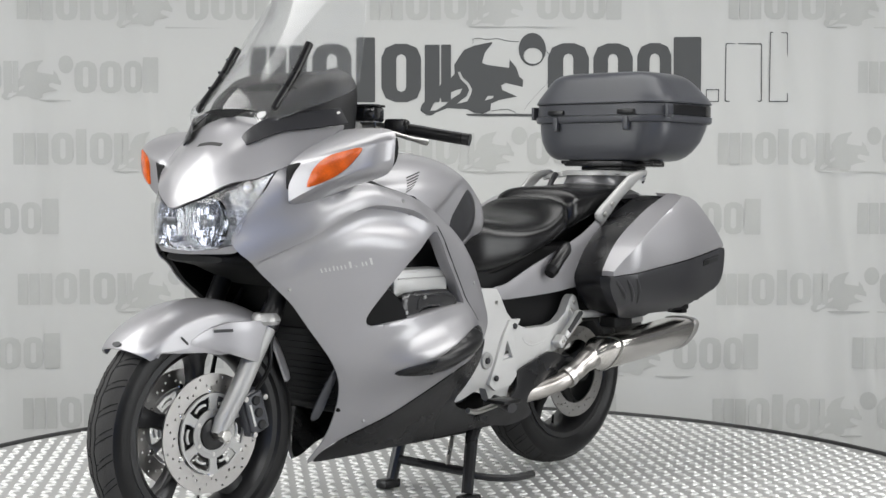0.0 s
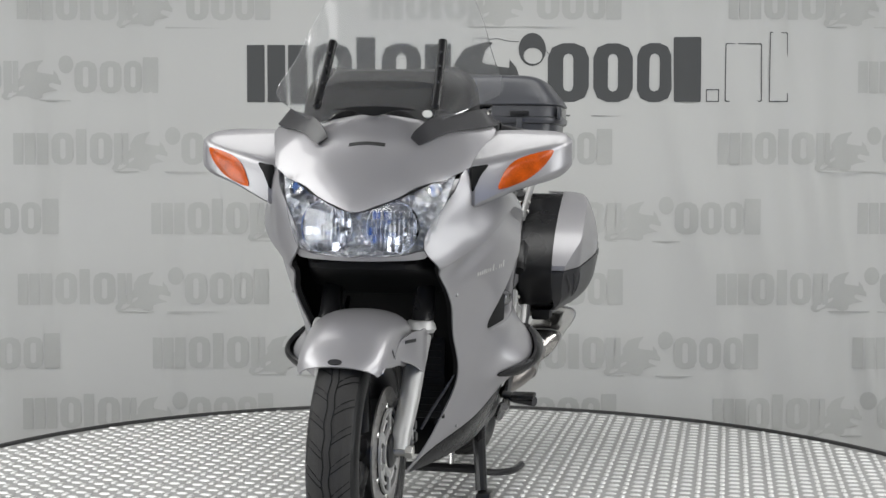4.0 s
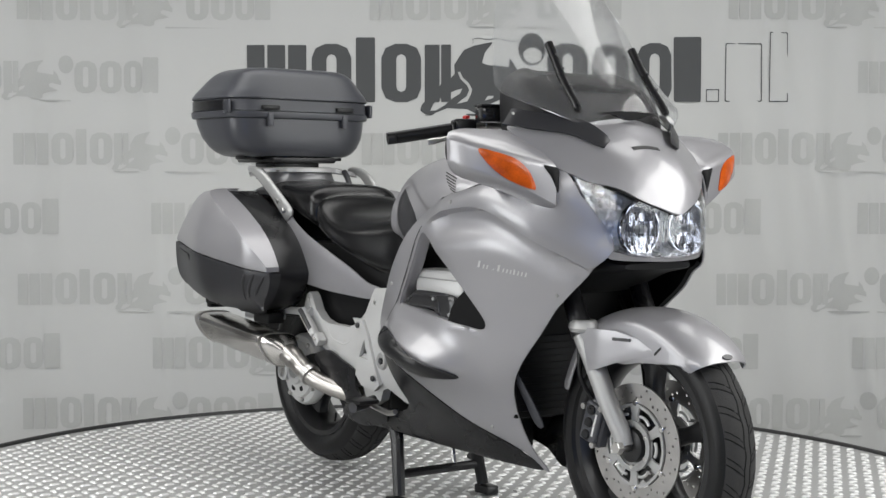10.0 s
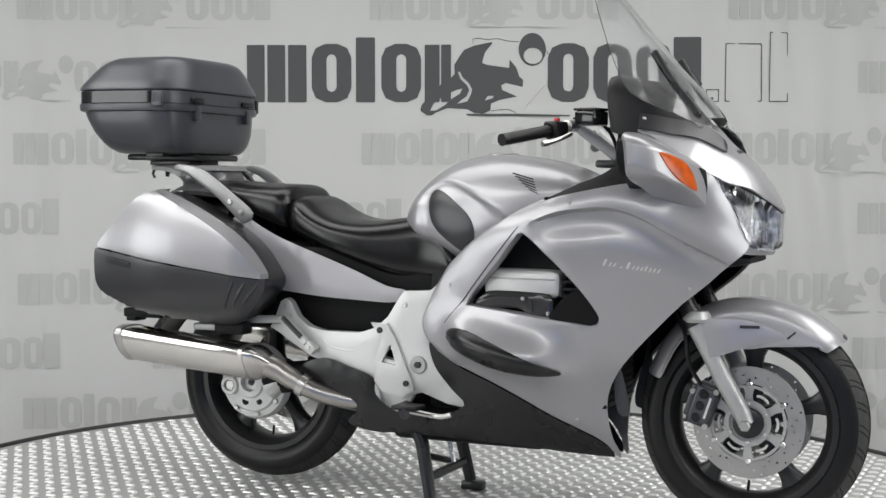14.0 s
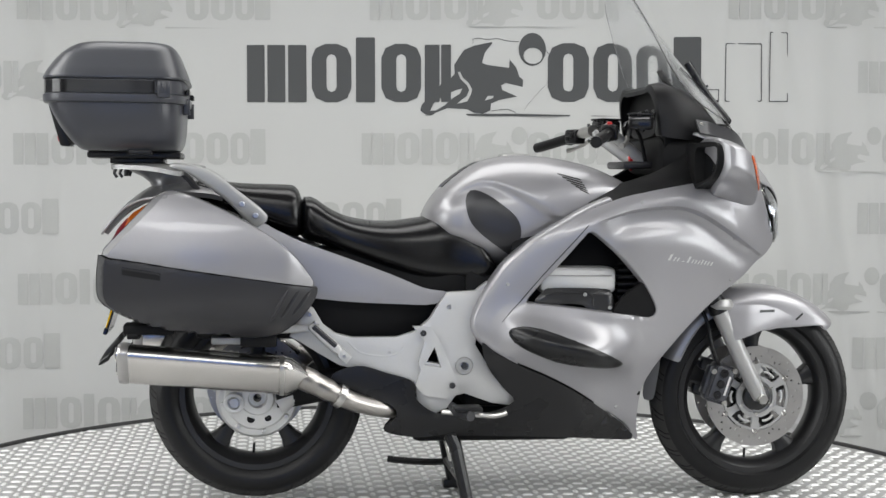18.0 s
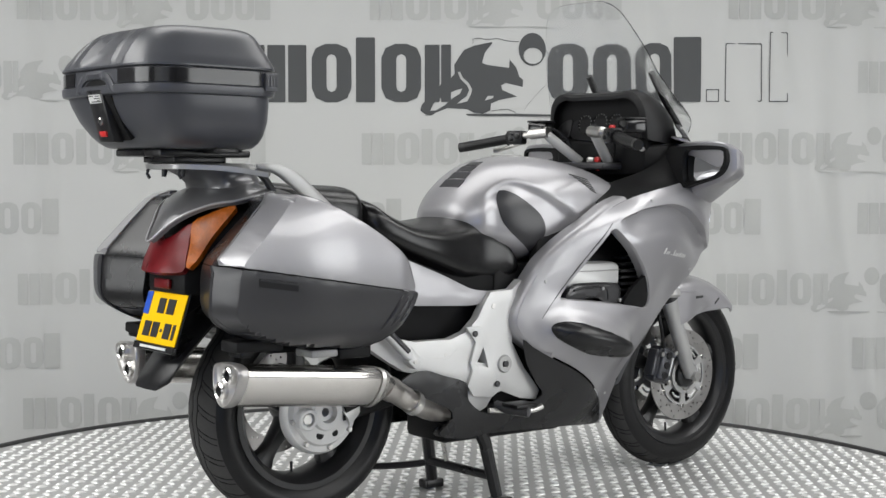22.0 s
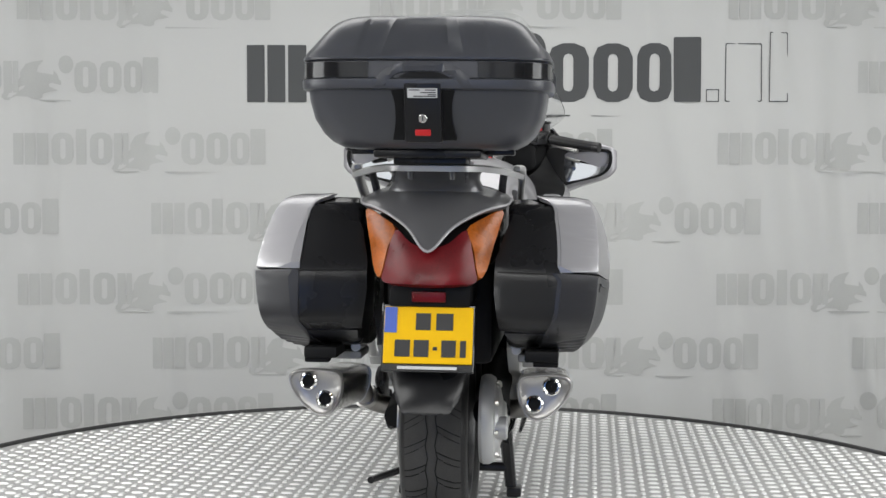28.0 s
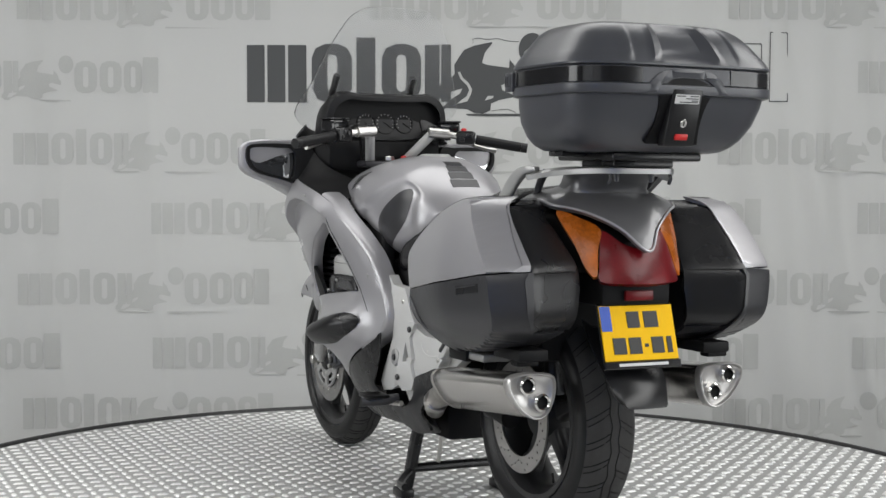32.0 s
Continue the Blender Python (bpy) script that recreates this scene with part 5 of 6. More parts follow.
            run = [Vector(a).lerp(Vector(b), q) for q in (0, .12, .3, .5, .7, .88, 1)]
            part("bumper_rib", tube([(q[0], s * (outer(*q) + .001), q[1]) for q in run], [.0015, .005, .0062, .0066, .0062, .005, .0015], 8), PLASTIC_GREY, pn)
        lev = part("release_lever", side_sheet(s, straight([(-.93, .722), (-.83, .708), (-.83, .688), (-.93, .702)], .02), lambda x, z: (x, outer(x, z) + .0045, z), (), .02, .004, .001), PLASTIC, pn, "black release lever")
        part("lever_lip", side_sheet(s, straight([(-.928, .7205), (-.832, .7065), (-.832, .7025), (-.928, .7165)], .02), lambda x, z: (x, outer(x, z) + .0065, z), (), .02, .003, .0005), PLASTIC_GREY, lev)
        part("pannier_latch", block(-.62, -.52, s * .26 - .03, s * .26 + .03, .495, .53, .006), BLACK_DEEP, pn, "black pannier latch")
        part("pannier_foot", join(block(-.935, -.80, s * .265 - .04, s * .265 + .04, .532, .560, .005), block(-.925, -.89, s * .275 - .03, s * .275 + .03, .520, .535, .004)), BLACK_DEEP, pn, "black foot under the pannier")


def wheel(name, x, z, R, w, hub, label, rim_r, spokes):
    rim_prof = [(rim_r + .012, -w * .36), (rim_r + .012, -w * .42), (rim_r - .004, -w * .42), (rim_r - .020, -w * .30), (rim_r - .026, -w * .12), (rim_r - .026, w * .12), (rim_r - .020, w * .30), (rim_r - .004, w * .42), (rim_r + .012, w * .42), (rim_r + .012, w * .36), (rim_r, w * .3), (rim_r - .010, 0), (rim_r, -w * .3)]
    body = lathe(rim_prof, 72, "y", (x, 0, z))
    wh = part(name, body, RIM_BLACK, BIKE, label)
    for i in range(spokes):
        a = 2 * math.pi * i / spokes + .3
        c, s = math.cos(a), math.sin(a)
        rings = []
        for t, hw, hy in ((hub - .005, .032, .03), (hub + .02, .026, .028), ((hub + rim_r) / 2, .020, .024), (rim_r - .05, .026, .024), (rim_r - .018, .042, .026)):
            rings.append([(x + c * t - s * u, y, z + s * t + c * u) for u, y in ring(0, 0, hw, hy, 12, 3)])
        part("spoke", loft(rings), RIM_BLACK, wh)
    part("hub", lathe([(.016, -.055), (hub, -.05), (hub + .008, -.02), (hub + .008, .02), (hub, .05), (.016, .055)], 40, "y", (x, 0, z)), RIM_BLACK, wh)
    part("valve", tube([(x - .01, .0, z - rim_r + .024), (x - .008, .004, z - rim_r + .055)], .004, 8), RUBBER, wh, "black tyre valve")
    half = w / 2
    side = [(R, 0), (R - .003, half * .35), (R - .013, half * .66), (R - .030, half * .90), (R - .048, half), (R - .068, half * .98), (rim_r + .012, half * .80), (rim_r + .003, half * .72)]
    prof = [(r, -y) for r, y in side[::-1]] + side[1:]
    tyre = part("tyre", lathe(prof, 120, "y", (x, 0, z)), RUBBER, wh, "black road tyre")
    crown = [(R + .0006, 0), (R - .0024, half * .35), (R - .0124, half * .66), (R - .024, half * .82)]
    part("tread", lathe([(r, -y) for r, y in crown[::-1]] + crown[1:] + [(r - .004, y) for r, y in crown[::-1]] + [(r - .004, -y) for r, y in crown[1:]], 120, "y", (x, 0, z)), RUBBER_TREAD, tyre, "dusty worn tread")

    def rad(y):
        return table([0, half * .35, half * .66, half * .9], [R + .0006, R - .0024, R - .0124, R - .030], abs(y))
    vs, fs = [], []

    def groove(line, wide):
        b0 = len(vs)
        for i, (a, y) in enumerate(line):
            (a1, y1), (a2, y2) = line[max(i - 1, 0)], line[min(i + 1, len(line) - 1)]
            da, dy = (a2 - a1) * R, y2 - y1
            L = math.hypot(da, dy) or 1
            for k in (-1, 1):
                aa, yy = a + k * wide * dy / L / R, y - k * wide * da / L
                for lift in (.0008, -.002):
                    r = rad(yy) + lift
                    vs.append((x + r * math.cos(aa), yy, z + r * math.sin(aa)))
        for i in range(len(line) - 1):
            p, q = b0 + 4 * i, b0 + 4 * i + 4
            fs.extend([(p, p + 2, q + 2, q), (p + 1, p, q, q + 1), (p + 2, p + 3, q + 3, q + 2)])
    # dark strips laid on the crown paint the shade in the tread cuts
    for i in range(30):
        a = 2 * math.pi * i / 30
        for s in (1, -1):
            d = a + (.5 if s < 0 else 0) * 2 * math.pi / 30
            groove([(d + .10 * t, s * half * (.14 + .68 * t)) for t in (0, .2, .4, .6, .8, 1)], .0013)
            groove([(d + .085 + .07 * t, s * half * (.36 + .44 * t)) for t in (0, .25, .5, .75, 1)], .0010)
            groove([(d + .045 + .03 * t, s * half * (.16 + .16 * t)) for t in (0, .5, 1)], .0006)
            groove([(d + .2095 * t, s * half * (.14 + .035 * math.sin(2 * math.pi * t))) for t in (0, .25, .5, .75, 1)], .0013)
    part("tread_groove", raw(vs, fs), BLACK_DEEP, tyre, "dark strips for the shaded tread cuts")
    return wh


def brake_disc(parent, x, y, z, r0, r1, carrier, name="brake_disc"):
    def circle(r, n):
        return [(x + r * math.cos(2 * math.pi * i / n), z + r * math.sin(2 * math.pi * i / n)) for i in range(n)]
    holes = [circle(r0, 60)[::-1]]
    for i in range(48):
        a = 2 * math.pi * i / 48
        r = r0 + (r1 - r0) * (.24, .52, .80, .38)[i % 4]
        holes.append([(x + r * math.cos(a) + .0034 * math.cos(k * math.pi / 3), z + r * math.sin(a) + .0034 * math.sin(k * math.pi / 3)) for k in range(6)])
    ob = part(name, sheet(circle(r1, 84), lambda u, v: (u, y, v), holes, .02, .0045, 0), DISC, parent, "drilled steel brake disc")
    if carrier:
        side = math.copysign(1, y)

        def spoked(ro, ri, slots, lift, thick):
            return sheet(circle(ro, 72), lambda u, v: (u, y + side * lift, v), [circle(ri, 40)] + slots, .02, thick, .001)

        def slot(a, ra, rb, wa, wb):
            run = [(ra, -wa), (ra, 0), (ra, wa), ((ra + rb) / 2, (wa + wb) / 2 * 1.12), (rb, wb), (rb, 0), (rb, -wb), ((ra + rb) / 2, -(wa + wb) / 2 * 1.12)]
            return [(x + r * math.cos(a + t), z + r * math.sin(a + t)) for r, t in run]
        wide = [slot(2 * math.pi * i / 6, r0 * .58, r0 * .91, .33, .37) for i in range(6)]
        part("disc_carrier", spoked(r0 - .003, r0 * .40, wide, .006, .006), FORK, ob, "bright six-armed disc carrier")
        for i in range(6):
            a = 2 * math.pi * (i + .5) / 6
            part("disc_bobbin", disc(.0085, .013, "y", (x + r0 * math.cos(a), y, z + r0 * math.sin(a)), 14, .002), CHROME, ob)
            part("carrier_bolt", disc(.0062, .010, "y", (x + r0 * .50 * math.cos(a), y + side * .010, z + r0 * .50 * math.sin(a)), 8, .0015), STEEL, ob)
            b = 2 * math.pi * i / 6
            bar = [(x + r * math.cos(b + t), y + side * .007, z + r * math.sin(b + t)) for r, t in ((r0 * .73, -.235), (r0 * .755, -.12), (r0 * .76, 0), (r0 * .755, .12), (r0 * .73, .235))]
            part("carrier_web", tube(bar, .0038, 8), ALU, ob)
        part("sensor_ring", lathe([(r0 * .475, y + side * .010), (r0 * .60, y + side * .010), (r0 * .60, y + side * .014), (r0 * .475, y + side * .014)], 48, "y", (x, 0, z)), ALU_DULL, ob, "grey wheel sensor ring")
        part("hub_cover", lathe([(.014, y), (r0 * .40, y), (r0 * .38, y + side * .018), (.030, y + side * .024), (.014, y + side * .024)], 36, "y", (x, 0, z)), RIM_BLACK, ob, "black hub cover")


FX, FZ, RX, RZ = .935, .3125, -.572, .335


def front_end():
    wh = wheel("front_wheel", FX, FZ, .3125, .12, .045, "black cast front wheel", .226, 5)
    for s in (1, -1):
        brake_disc(wh, FX, s * .062, FZ, .106, .153, True)
        lower = [(FX + .002, s * .098, FZ), (FX - .012, s * .098, FZ + .03), (.875, s * .108, .43), (.835, s * .113, .51), (.80, s * .118, .578)]
        leg = part("fork_leg", tube(lower, [.021, .024, .025, .026, .028], 20), FORK, BIKE, "silver fork leg")
        part("axle_nut", disc(.016, .02, "y", (FX + .002, s * .122, FZ), 6, .002), STEEL, leg, "axle pinch bolt")
        # upper tubes are coloured black for the shade inside the fairing mouth
        part("fork_tube", tube([(.80, s * .118, .578), (.775, s * .12, .625), (.66, s * .12, .86)], [.033, .026, .026], 16), PLASTIC, BIKE, "upper fork tube, black for the shade around it")
        part("fork_cap", lathe([(.001, 0), (.034, 0), (.04, .01), (.036, .022), (.03, .03), (.001, .03)], 24, "z", (.80, s * .118, .585)), FORK, BIKE, "silver fork collar")
        # guard on the outside of each leg, one piece with the mudguard
        guard = straight([(.792, .600), (.800, .560), (.842, .492), (.872, .500), (.930, .521), (.985, .536), (1.035, .545), (1.032, .560), (.985, .584), (.93, .598)], .012)
        part("fork_guard", side_sheet(s, guard, lambda x, z: (x, .140 - .030 * smooth((x - .865) / .15), z), (), .014, .005, .002), SILVER, BIKE, "silver fork guard")
        at = Matrix.Translation((.815, s * .068, .355)) @ pose(0, 0, 0, 0, 18, 0)
        cal = part("brake_caliper", moved(join(block(-.035, .035, -.028, .028, -.06, .06, .012, 3), block(-.030, .030, s * .030 - .008, s * .030 + .008, -.052, .052, .007, 3), block(-.046, -.030, -.02, .02, -.045, .045, .006)), at), CASE_GREY, BIKE, "grey brake caliper")
        for dz in (-.034, 0, .034):
            part("piston_cap", moved(disc(.013, .008, "y", (-.004, s * .040, dz), 18, .002), at), PLASTIC, cal)
        part("caliper_bar", moved(block(.014, .020, s * .0385 - .0012, s * .0385 + .0012, -.03, .03, 0), at), WHITE, cal, "pale maker's bar")
        for dx, dz in ((.026, .05), (.026, -.05), (-.036, .03)):
            part("caliper_bolt", moved(disc(.008, .012, "y", (dx, s * .036, dz), 8, .001), at), STEEL, cal)
        part("brake_hose", tube(curve([(.81, s * .09, .41), (.78, s * .11, .47), (.76, s * .10, .56), (.70, s * .09, .66)], .02), .006, 8), RUBBER, BIKE, "black brake hose")
    part("front_axle", tube([(FX, -.12, FZ), (FX, .12, FZ)], .012, 16), STEEL, BIKE, "steel front axle")
    # mudguard: a rounded crown with upright skirts down to a straight lower edge
    def arc(u, v):
        a, t = u / .335, abs(v) / .20
        low = table([.70, .80, .95, 1.1, 1.3, 1.55, 1.75, 1.9, 2.1, 2.8], [.312, .310, .270, .243, .222, .205, .215, .262, .285, .285], a)
        w = .105 * table([.70, .85, 1.1, 1.9, 2.3, 2.8], [.80, .95, 1.0, 1.0, .80, .70], a)
        r0 = .340 - .022 * smooth((a - 2.1) / .6)
        if t < .5:
            p = t * math.pi
            y, r = w * math.sin(p) ** .85, r0 - .046 * (1 - math.cos(p))
        else:
            y, r = w + .006 * (t - .5), r0 - .046 - (t - .5) * 2 * max(.004, r0 - .046 - low)
        return (FX + r * math.cos(a), math.copysign(y, v), FZ + r * math.sin(a))
    a0, a1 = .77, 2.72
    half = [(a0 * .335 - .006, 0), (a0 * .335, .10), (a0 * .335 + .02, .19), (a0 * .335 + .04, .20), (.40, .20), (.55, .20), (.75, .20), (a1 * .335 - .02, .19), (a1 * .335, .15), (a1 * .335 + .01, 0)]
    o = curve(half + [(u, -v) for u, v in half[-2:0:-1]], .014, True)
    mg = part("front_mudguard", sheet([(u, max(-.2, min(.2, v))) for u, v in o], arc, (), .016, .004, .002, True), SILVER, BIKE, "silver front mudguard", 50)
    for s in (1, -1):
        part("mudguard_stroke", side_sheet(s, straight([(1.04, .553), (1.062, .572), (1.064, .567), (1.043, .548)], .01), lambda x, z: (x, .1075, z), (), .02, .001, 0), INK, mg)
        part("mudguard_stroke", side_sheet(s, straight([(.92, .583), (.97, .583), (.97, .575), (.92, .575)], .01), lambda x, z: (x, .142 - .030 * smooth((x - .865) / .15), z), (), .02, .0015, 0), PLASTIC_GREY, mg)
    part("mudguard_badge", moved(disc(.015, .004, "z", (0, 0, 0), 24, .001), Matrix.Translation((1.176, 0, .553)) @ pose(0, 0, 0, 0, 48, 0) @ Matrix.Diagonal((.5, 1.1, 1, 1))), PLASTIC_GREY, mg, "small oval chrome badge")
    # dark inner parts: radiator, ducts, and an added black wall for the mouth's shade
    def wall(y, z):
        x = table([.30, .35, .41, .478, .56, .632, .686, .735, .80], [.50, .50, .51, .535, .585, .64, .68, .70, .71], z) - .02
        return (x, y * (half_width(x, z) - .012), z)
    vs = [wall(y, z) for z in np.linspace(.31, .80, 20) for y in np.linspace(-1, 1, 13)]
    fs = [(j * 13 + i, j * 13 + i + 1, (j + 1) * 13 + i + 1, (j + 1) * 13 + i) for j in range(19) for i in range(12)]
    n = len(vs)
    part("mouth_bulkhead", raw(vs + [(x - .01, y, z) for x, y, z in vs], fs + [tuple(k + n for k in f[::-1]) for f in fs]), BLACK_DEEP, BIKE, "added black wall that darkens the fairing mouth")
    rad = part("radiator", block(.53, .555, -.135, .135, .33, .60, .004), BLACK_DEEP, BIKE, "black radiator")
    for i in range(14):
        part("radiator_fin", block(.556, .561, -.125, .125, .345 + i * .018, .349 + i * .018, 0), BLACK_DEEP, rad)
    part("inner_duct", loft([[(x, y, z) for y, z in ring(0, zc, a, b, 28, 4)] for x, zc, a, b in ((.60, .76, .20, .10), (.72, .765, .19, .09), (.84, .765, .16, .04), (.92, .755, .13, .014), (.94, .755, .11, .008))]), BLACK_DEEP, BIKE, "black inner duct")
    for s in (1, -1):
        strip = curve([(.575, .50), (.595, .44), (.60, .36), (.597, .31), (.57, .31), (.562, .35), (.57, .43)], .016, True)
        part("inner_strip", side_sheet(s, strip, lambda x, z: (x + .01, half_width(.56, z) - .03, z), (), .02, .004, .002), CASE_GREY, BIKE, "dark inner fairing strip")
        liner = curve([(.905, .757), (.882, .735), (.833, .686), (.768, .632), (.697, .560), (.624, .478), (.577, .410), (.552, .350), (.545, .310), (.52, .30), (.44, .33), (.40, .45), (.45, .62), (.60, .72), (.72, .78), (.84, .79)], .018, True)
        part("fairing_liner", side_sheet(s, liner, lambda x, z: (x, max(.03, half_width(x, z) - .009), z), (), .025, .012, 0), BLACK_DEEP, BIKE, "black fairing liner")


def engine():
    for s in (1, -1):
        hc = part("cylinder_head_cover", loft([[(x, s * y, z) for x, z in ring(.338, .678, a, b, 40, 7)] for y, a, b in ((.10, .112, .040), (.222, .112, .040), (.236, .108, .036), (.241, .100, .029))]), ALU, BIKE, "bright cylinder head cover")
        lid = [(.212, .612), (.232, .648), (.262, .660), (.405, .658), (.432, .646), (.436, .598), (.418, .584), (.372, .584), (.352, .606), (.318, .612)]
        cv = part("lead_cover", side_sheet(s, curve(lid, .008, True), lambda x, z: (x, .262 - .5 * max(0, z - .642), z), (), .012, .060, .006), LEAD, hc, "dark glossy plug lead cover")
        part("lead_ridge", tube([(x, s * .2625, z) for x, z in ((.236, .637), (.27, .647), (.36, .645), (.375, .632), (.378, .606))], .0035, 8), LEAD, cv)
        for bx, bz in ((.352, .640), (.425, .602)):
            part("cover_bolt", disc(.0055, .010, "y", (bx, s * .263, bz), 10, .001), ALU_DULL, hc)
        part("cover_rib", block(.245, .435, s * .241 - .003, s * .241 + .003, .6905, .6945, .001), ALU_DULL, hc)
        fin = part("engine_side", block(.15, .54, s * .17 - .02, s * .17 + .02, .52, .82, .01), BLACK_DEEP, BIKE, "black engine flank")
        for i in range(8):
            part("cooling_slat", block(.455, .545, s * .215 - .025, s * .215 + .02, .585 + i * .02, .592 + i * .02, 0), PLASTIC, fin)
    part("engine_block", block(.02, .42, -.15, .15, .30, .72, .02), BLACK_DEEP, BIKE, "black engine block")
    part("sump", block(-.12, .36, -.095, .095, .19, .31, .02), BLACK_DEEP, BIKE, "dark engine sump")
    part("under_seat_frame", block(-.75, .05, -.14, .14, .50, .76, .02), BLACK_DEEP, BIKE, "black rear frame and battery box")


def frame_plates():
    plate = straight([(-.035, .640), (.046, .645), (.080, .672), (.055, .572), (.047, .490), (.097, .409), (.172, .336), (.160, .310), (.098, .319), (.020, .347), (-.008, .34), (-.03, .305), (-.075, .285), (-.113, .302), (-.122, .359), (-.244, .408), (-.341, .432), (-.40, .466), (-.455, .500), (-.482, .514), (-.470, .534), (-.447, .592), (-.430, .602), (-.414, .592), (-.388, .548), (-.352, .522), (-.305, .511), (-.180, .512), (-.125, .530), (-.085, .565), (-.051, .620)], .014)
    tri = [(-.075, .50), (-.105, .445), (-.055, .435)]
    for s in (1, -1):
        fp = part("frame_plate", side_sheet(s, plate, lambda x, z: (x, .205 - .02 * smooth((.42 - z) / .12) - .01 * smooth((-.1 - x) / .25), z), [straight(tri, .012)], .02, .03, .004), ALU, BIKE, "silver cast frame plate")
        for bx, bz, r in ((.015, .43, .02), (-.29, .425, .008), (-.427, .578, .007), (-.412, .552, .007), (-.20, .47, .006), (-.03, .60, .008)):
            part("frame_bolt", disc(r, .014, "y", (bx, s * (.20 if bx > -.2 else .195), bz), 16, .002), STEEL, fp)
        carrier = straight([(-.135, .545), (-.085, .545), (-.055, .50), (-.005, .385), (.0, .355), (-.03, .335), (-.10, .345), (-.125, .375), (-.11, .42), (-.118, .44), (-.10, .50)], .012)
        cr = part("peg_carrier", side_sheet(s, carrier, lambda x, z: (x, .216 - .012 * smooth((.42 - z) / .12), z), [straight([(-.072, .485), (-.10, .432), (-.052, .425)], .01)], .02, .012, .002), ALU, fp, "cast footpeg carrier")
        for bx, bz in ((-.105, .525), (-.02, .375)):
            part("carrier_bolt", disc(.009, .008, "y", (bx, s * .217, bz), 12, .002), PLASTIC_GREY, fp)
        part("pivot_ring", lathe([(.012, s * .195), (.026, s * .195), (.026, s * .208), (.023, s * .212), (.012, s * .212)], 28, "y", (.015, 0, .43)), ALU_DULL, fp)
        part("pivot_cap", disc(.010, .022, "y", (.015, s * .205, .43), 6, .002), PLASTIC_GREY, fp, "dark pivot bolt")
        heel = curve([(-.365, .399), (-.292, .432), (-.210, .412), (-.130, .384), (-.122, .335), (-.056, .290), (.03, .288), (.03, .25), (-.10, .222), (-.213, .242), (-.178, .286), (-.194, .318), (-.259, .343)], .016, True)
        part("heel_guard", side_sheet(s, heel, lambda x, z: (x, .214 - .02 * smooth((.30 - z) / .08), z), (), .02, .008, .003), PLASTIC, BIKE, "black heel guard")
        peg = part("footpeg", tube([(-.02, s * .21, .315), (-.01, s * .25, .306), (.02, s * .31, .302)], [.012, .016, .015], 12), PLASTIC_GREY, BIKE, "folding rider footpeg")
        part("peg_rubber", block(-.025, .055, s * .275 - .035, s * .275 + .035, .312, .325, .005), RUBBER, peg, "black peg rubber")
        part("foot_lever", tube(curve([(-.05, s * .215, .30), (.03, s * .23, .295), (.10, s * .235, .29), (.135, s * .24, .30)], .02), .008, 10), STEEL, BIKE, "steel foot lever")
        pp = part("passenger_peg", loft([[(x + .66 * a, s * (.222 + b), z + .75 * a) for a, b in ring(0, 0, r, .013, 18, 3)] for x, z, r in ((-.428, .549, .006), (-.424, .546, .012), (-.385, .512, .0145), (-.352, .483, .0145), (-.342, .474, .010))]), ALU, BIKE, "folded passenger footpeg")
        part("peg_top", tube([(-.418, s * .232, .548), (-.354, s * .232, .492)], .008, 8), PLASTIC_GREY, pp, "dark peg rubber")
        part("peg_clevis", moved(block(-.018, .018, -.016, .016, -.014, .014, .004), Matrix.Translation((-.330, s * .214, .462)) @ pose(0, 0, 0, 0, 42, 0)), ALU, BIKE, "cast peg clevis")
        part("clevis_pin", disc(.006, .040, "y", (-.330, s * .214, .462), 10, .001), STEEL, BIKE)
        emboss = curve([(-.318, .500), (-.292, .474), (-.262, .463), (-.205, .458), (-.172, .470), (-.158, .487)], .012)
        part("plate_rib", tube([(q[0], s * (.2015 - .01 * smooth((-.1 - q[0]) / .25)), q[1]) for q in emboss], .0045, 8), ALU, fp)
        # exhaust
        muffler_loop = [q * .88 for q in curve([(-.066, .034), (-.052, .052), (0, .058), (.048, .056), (.073, .044), (.075, .020), (.056, -.016), (.026, -.048), (-.010, -.066), (-.041, -.056), (-.058, -.028), (-.066, .0)], .006, True)]
        secs = []
        for x, zc, yc, k in ((-.432, .400, .252, .44), (-.440, .404, .253, .52), (-.458, .411, .256, .68), (-.478, .414, .259, .88), (-.492, .4145, .262, .985), (-.60, .424, .264, 1.0), (-.80, .442, .267, 1.0), (-.915, .452, .269, 1.0), (-.933, .454, .270, .99)):
            secs.append([(x, s * (yc + p[0] * k), zc + p[1] * k) for p in muffler_loop])
        mf = part("muffler", loft(secs), BRUSHED, BIKE, "brushed steel muffler with two outlets")
        cap = [[(x + .012, s * (.270 + p[0] * k), .454 + p[1] * k) for p in muffler_loop] for x, k in ((-.932, 1.015), (-.936, 1.035), (-.950, 1.045), (-.957, 1.03), (-.9605, .99), (-.9600, .955), (-.954, .92), (-.951, .87), (-.950, .4))]
        part("muffler_cap", loft(cap), CAP, mf, "polished muffler end cap", 50)
        band = [[(x, s * (yc + p[0] * k), zc + p[1] * k) for p in muffler_loop] for x, zc, yc, k in ((-.500, .4148, .2625, 1.0), (-.500, .4148, .2625, 1.02), (-.512, .4158, .263, 1.02), (-.512, .4158, .263, 1.0))]
        part("muffler_band", loft(band, False), STEEL, mf, "steel band")
        for dy, dz in ((.020, .024), (-.020, -.018)):
            part("outlet", lathe([(.0145, -.966), (.0175, -.969), (.0215, -.965), (.0225, -.95), (.0215, -.94), (.0145, -.94)], 28, "x", (.012, s * (.270 + dy), .454 + dz)), CHROME, mf)
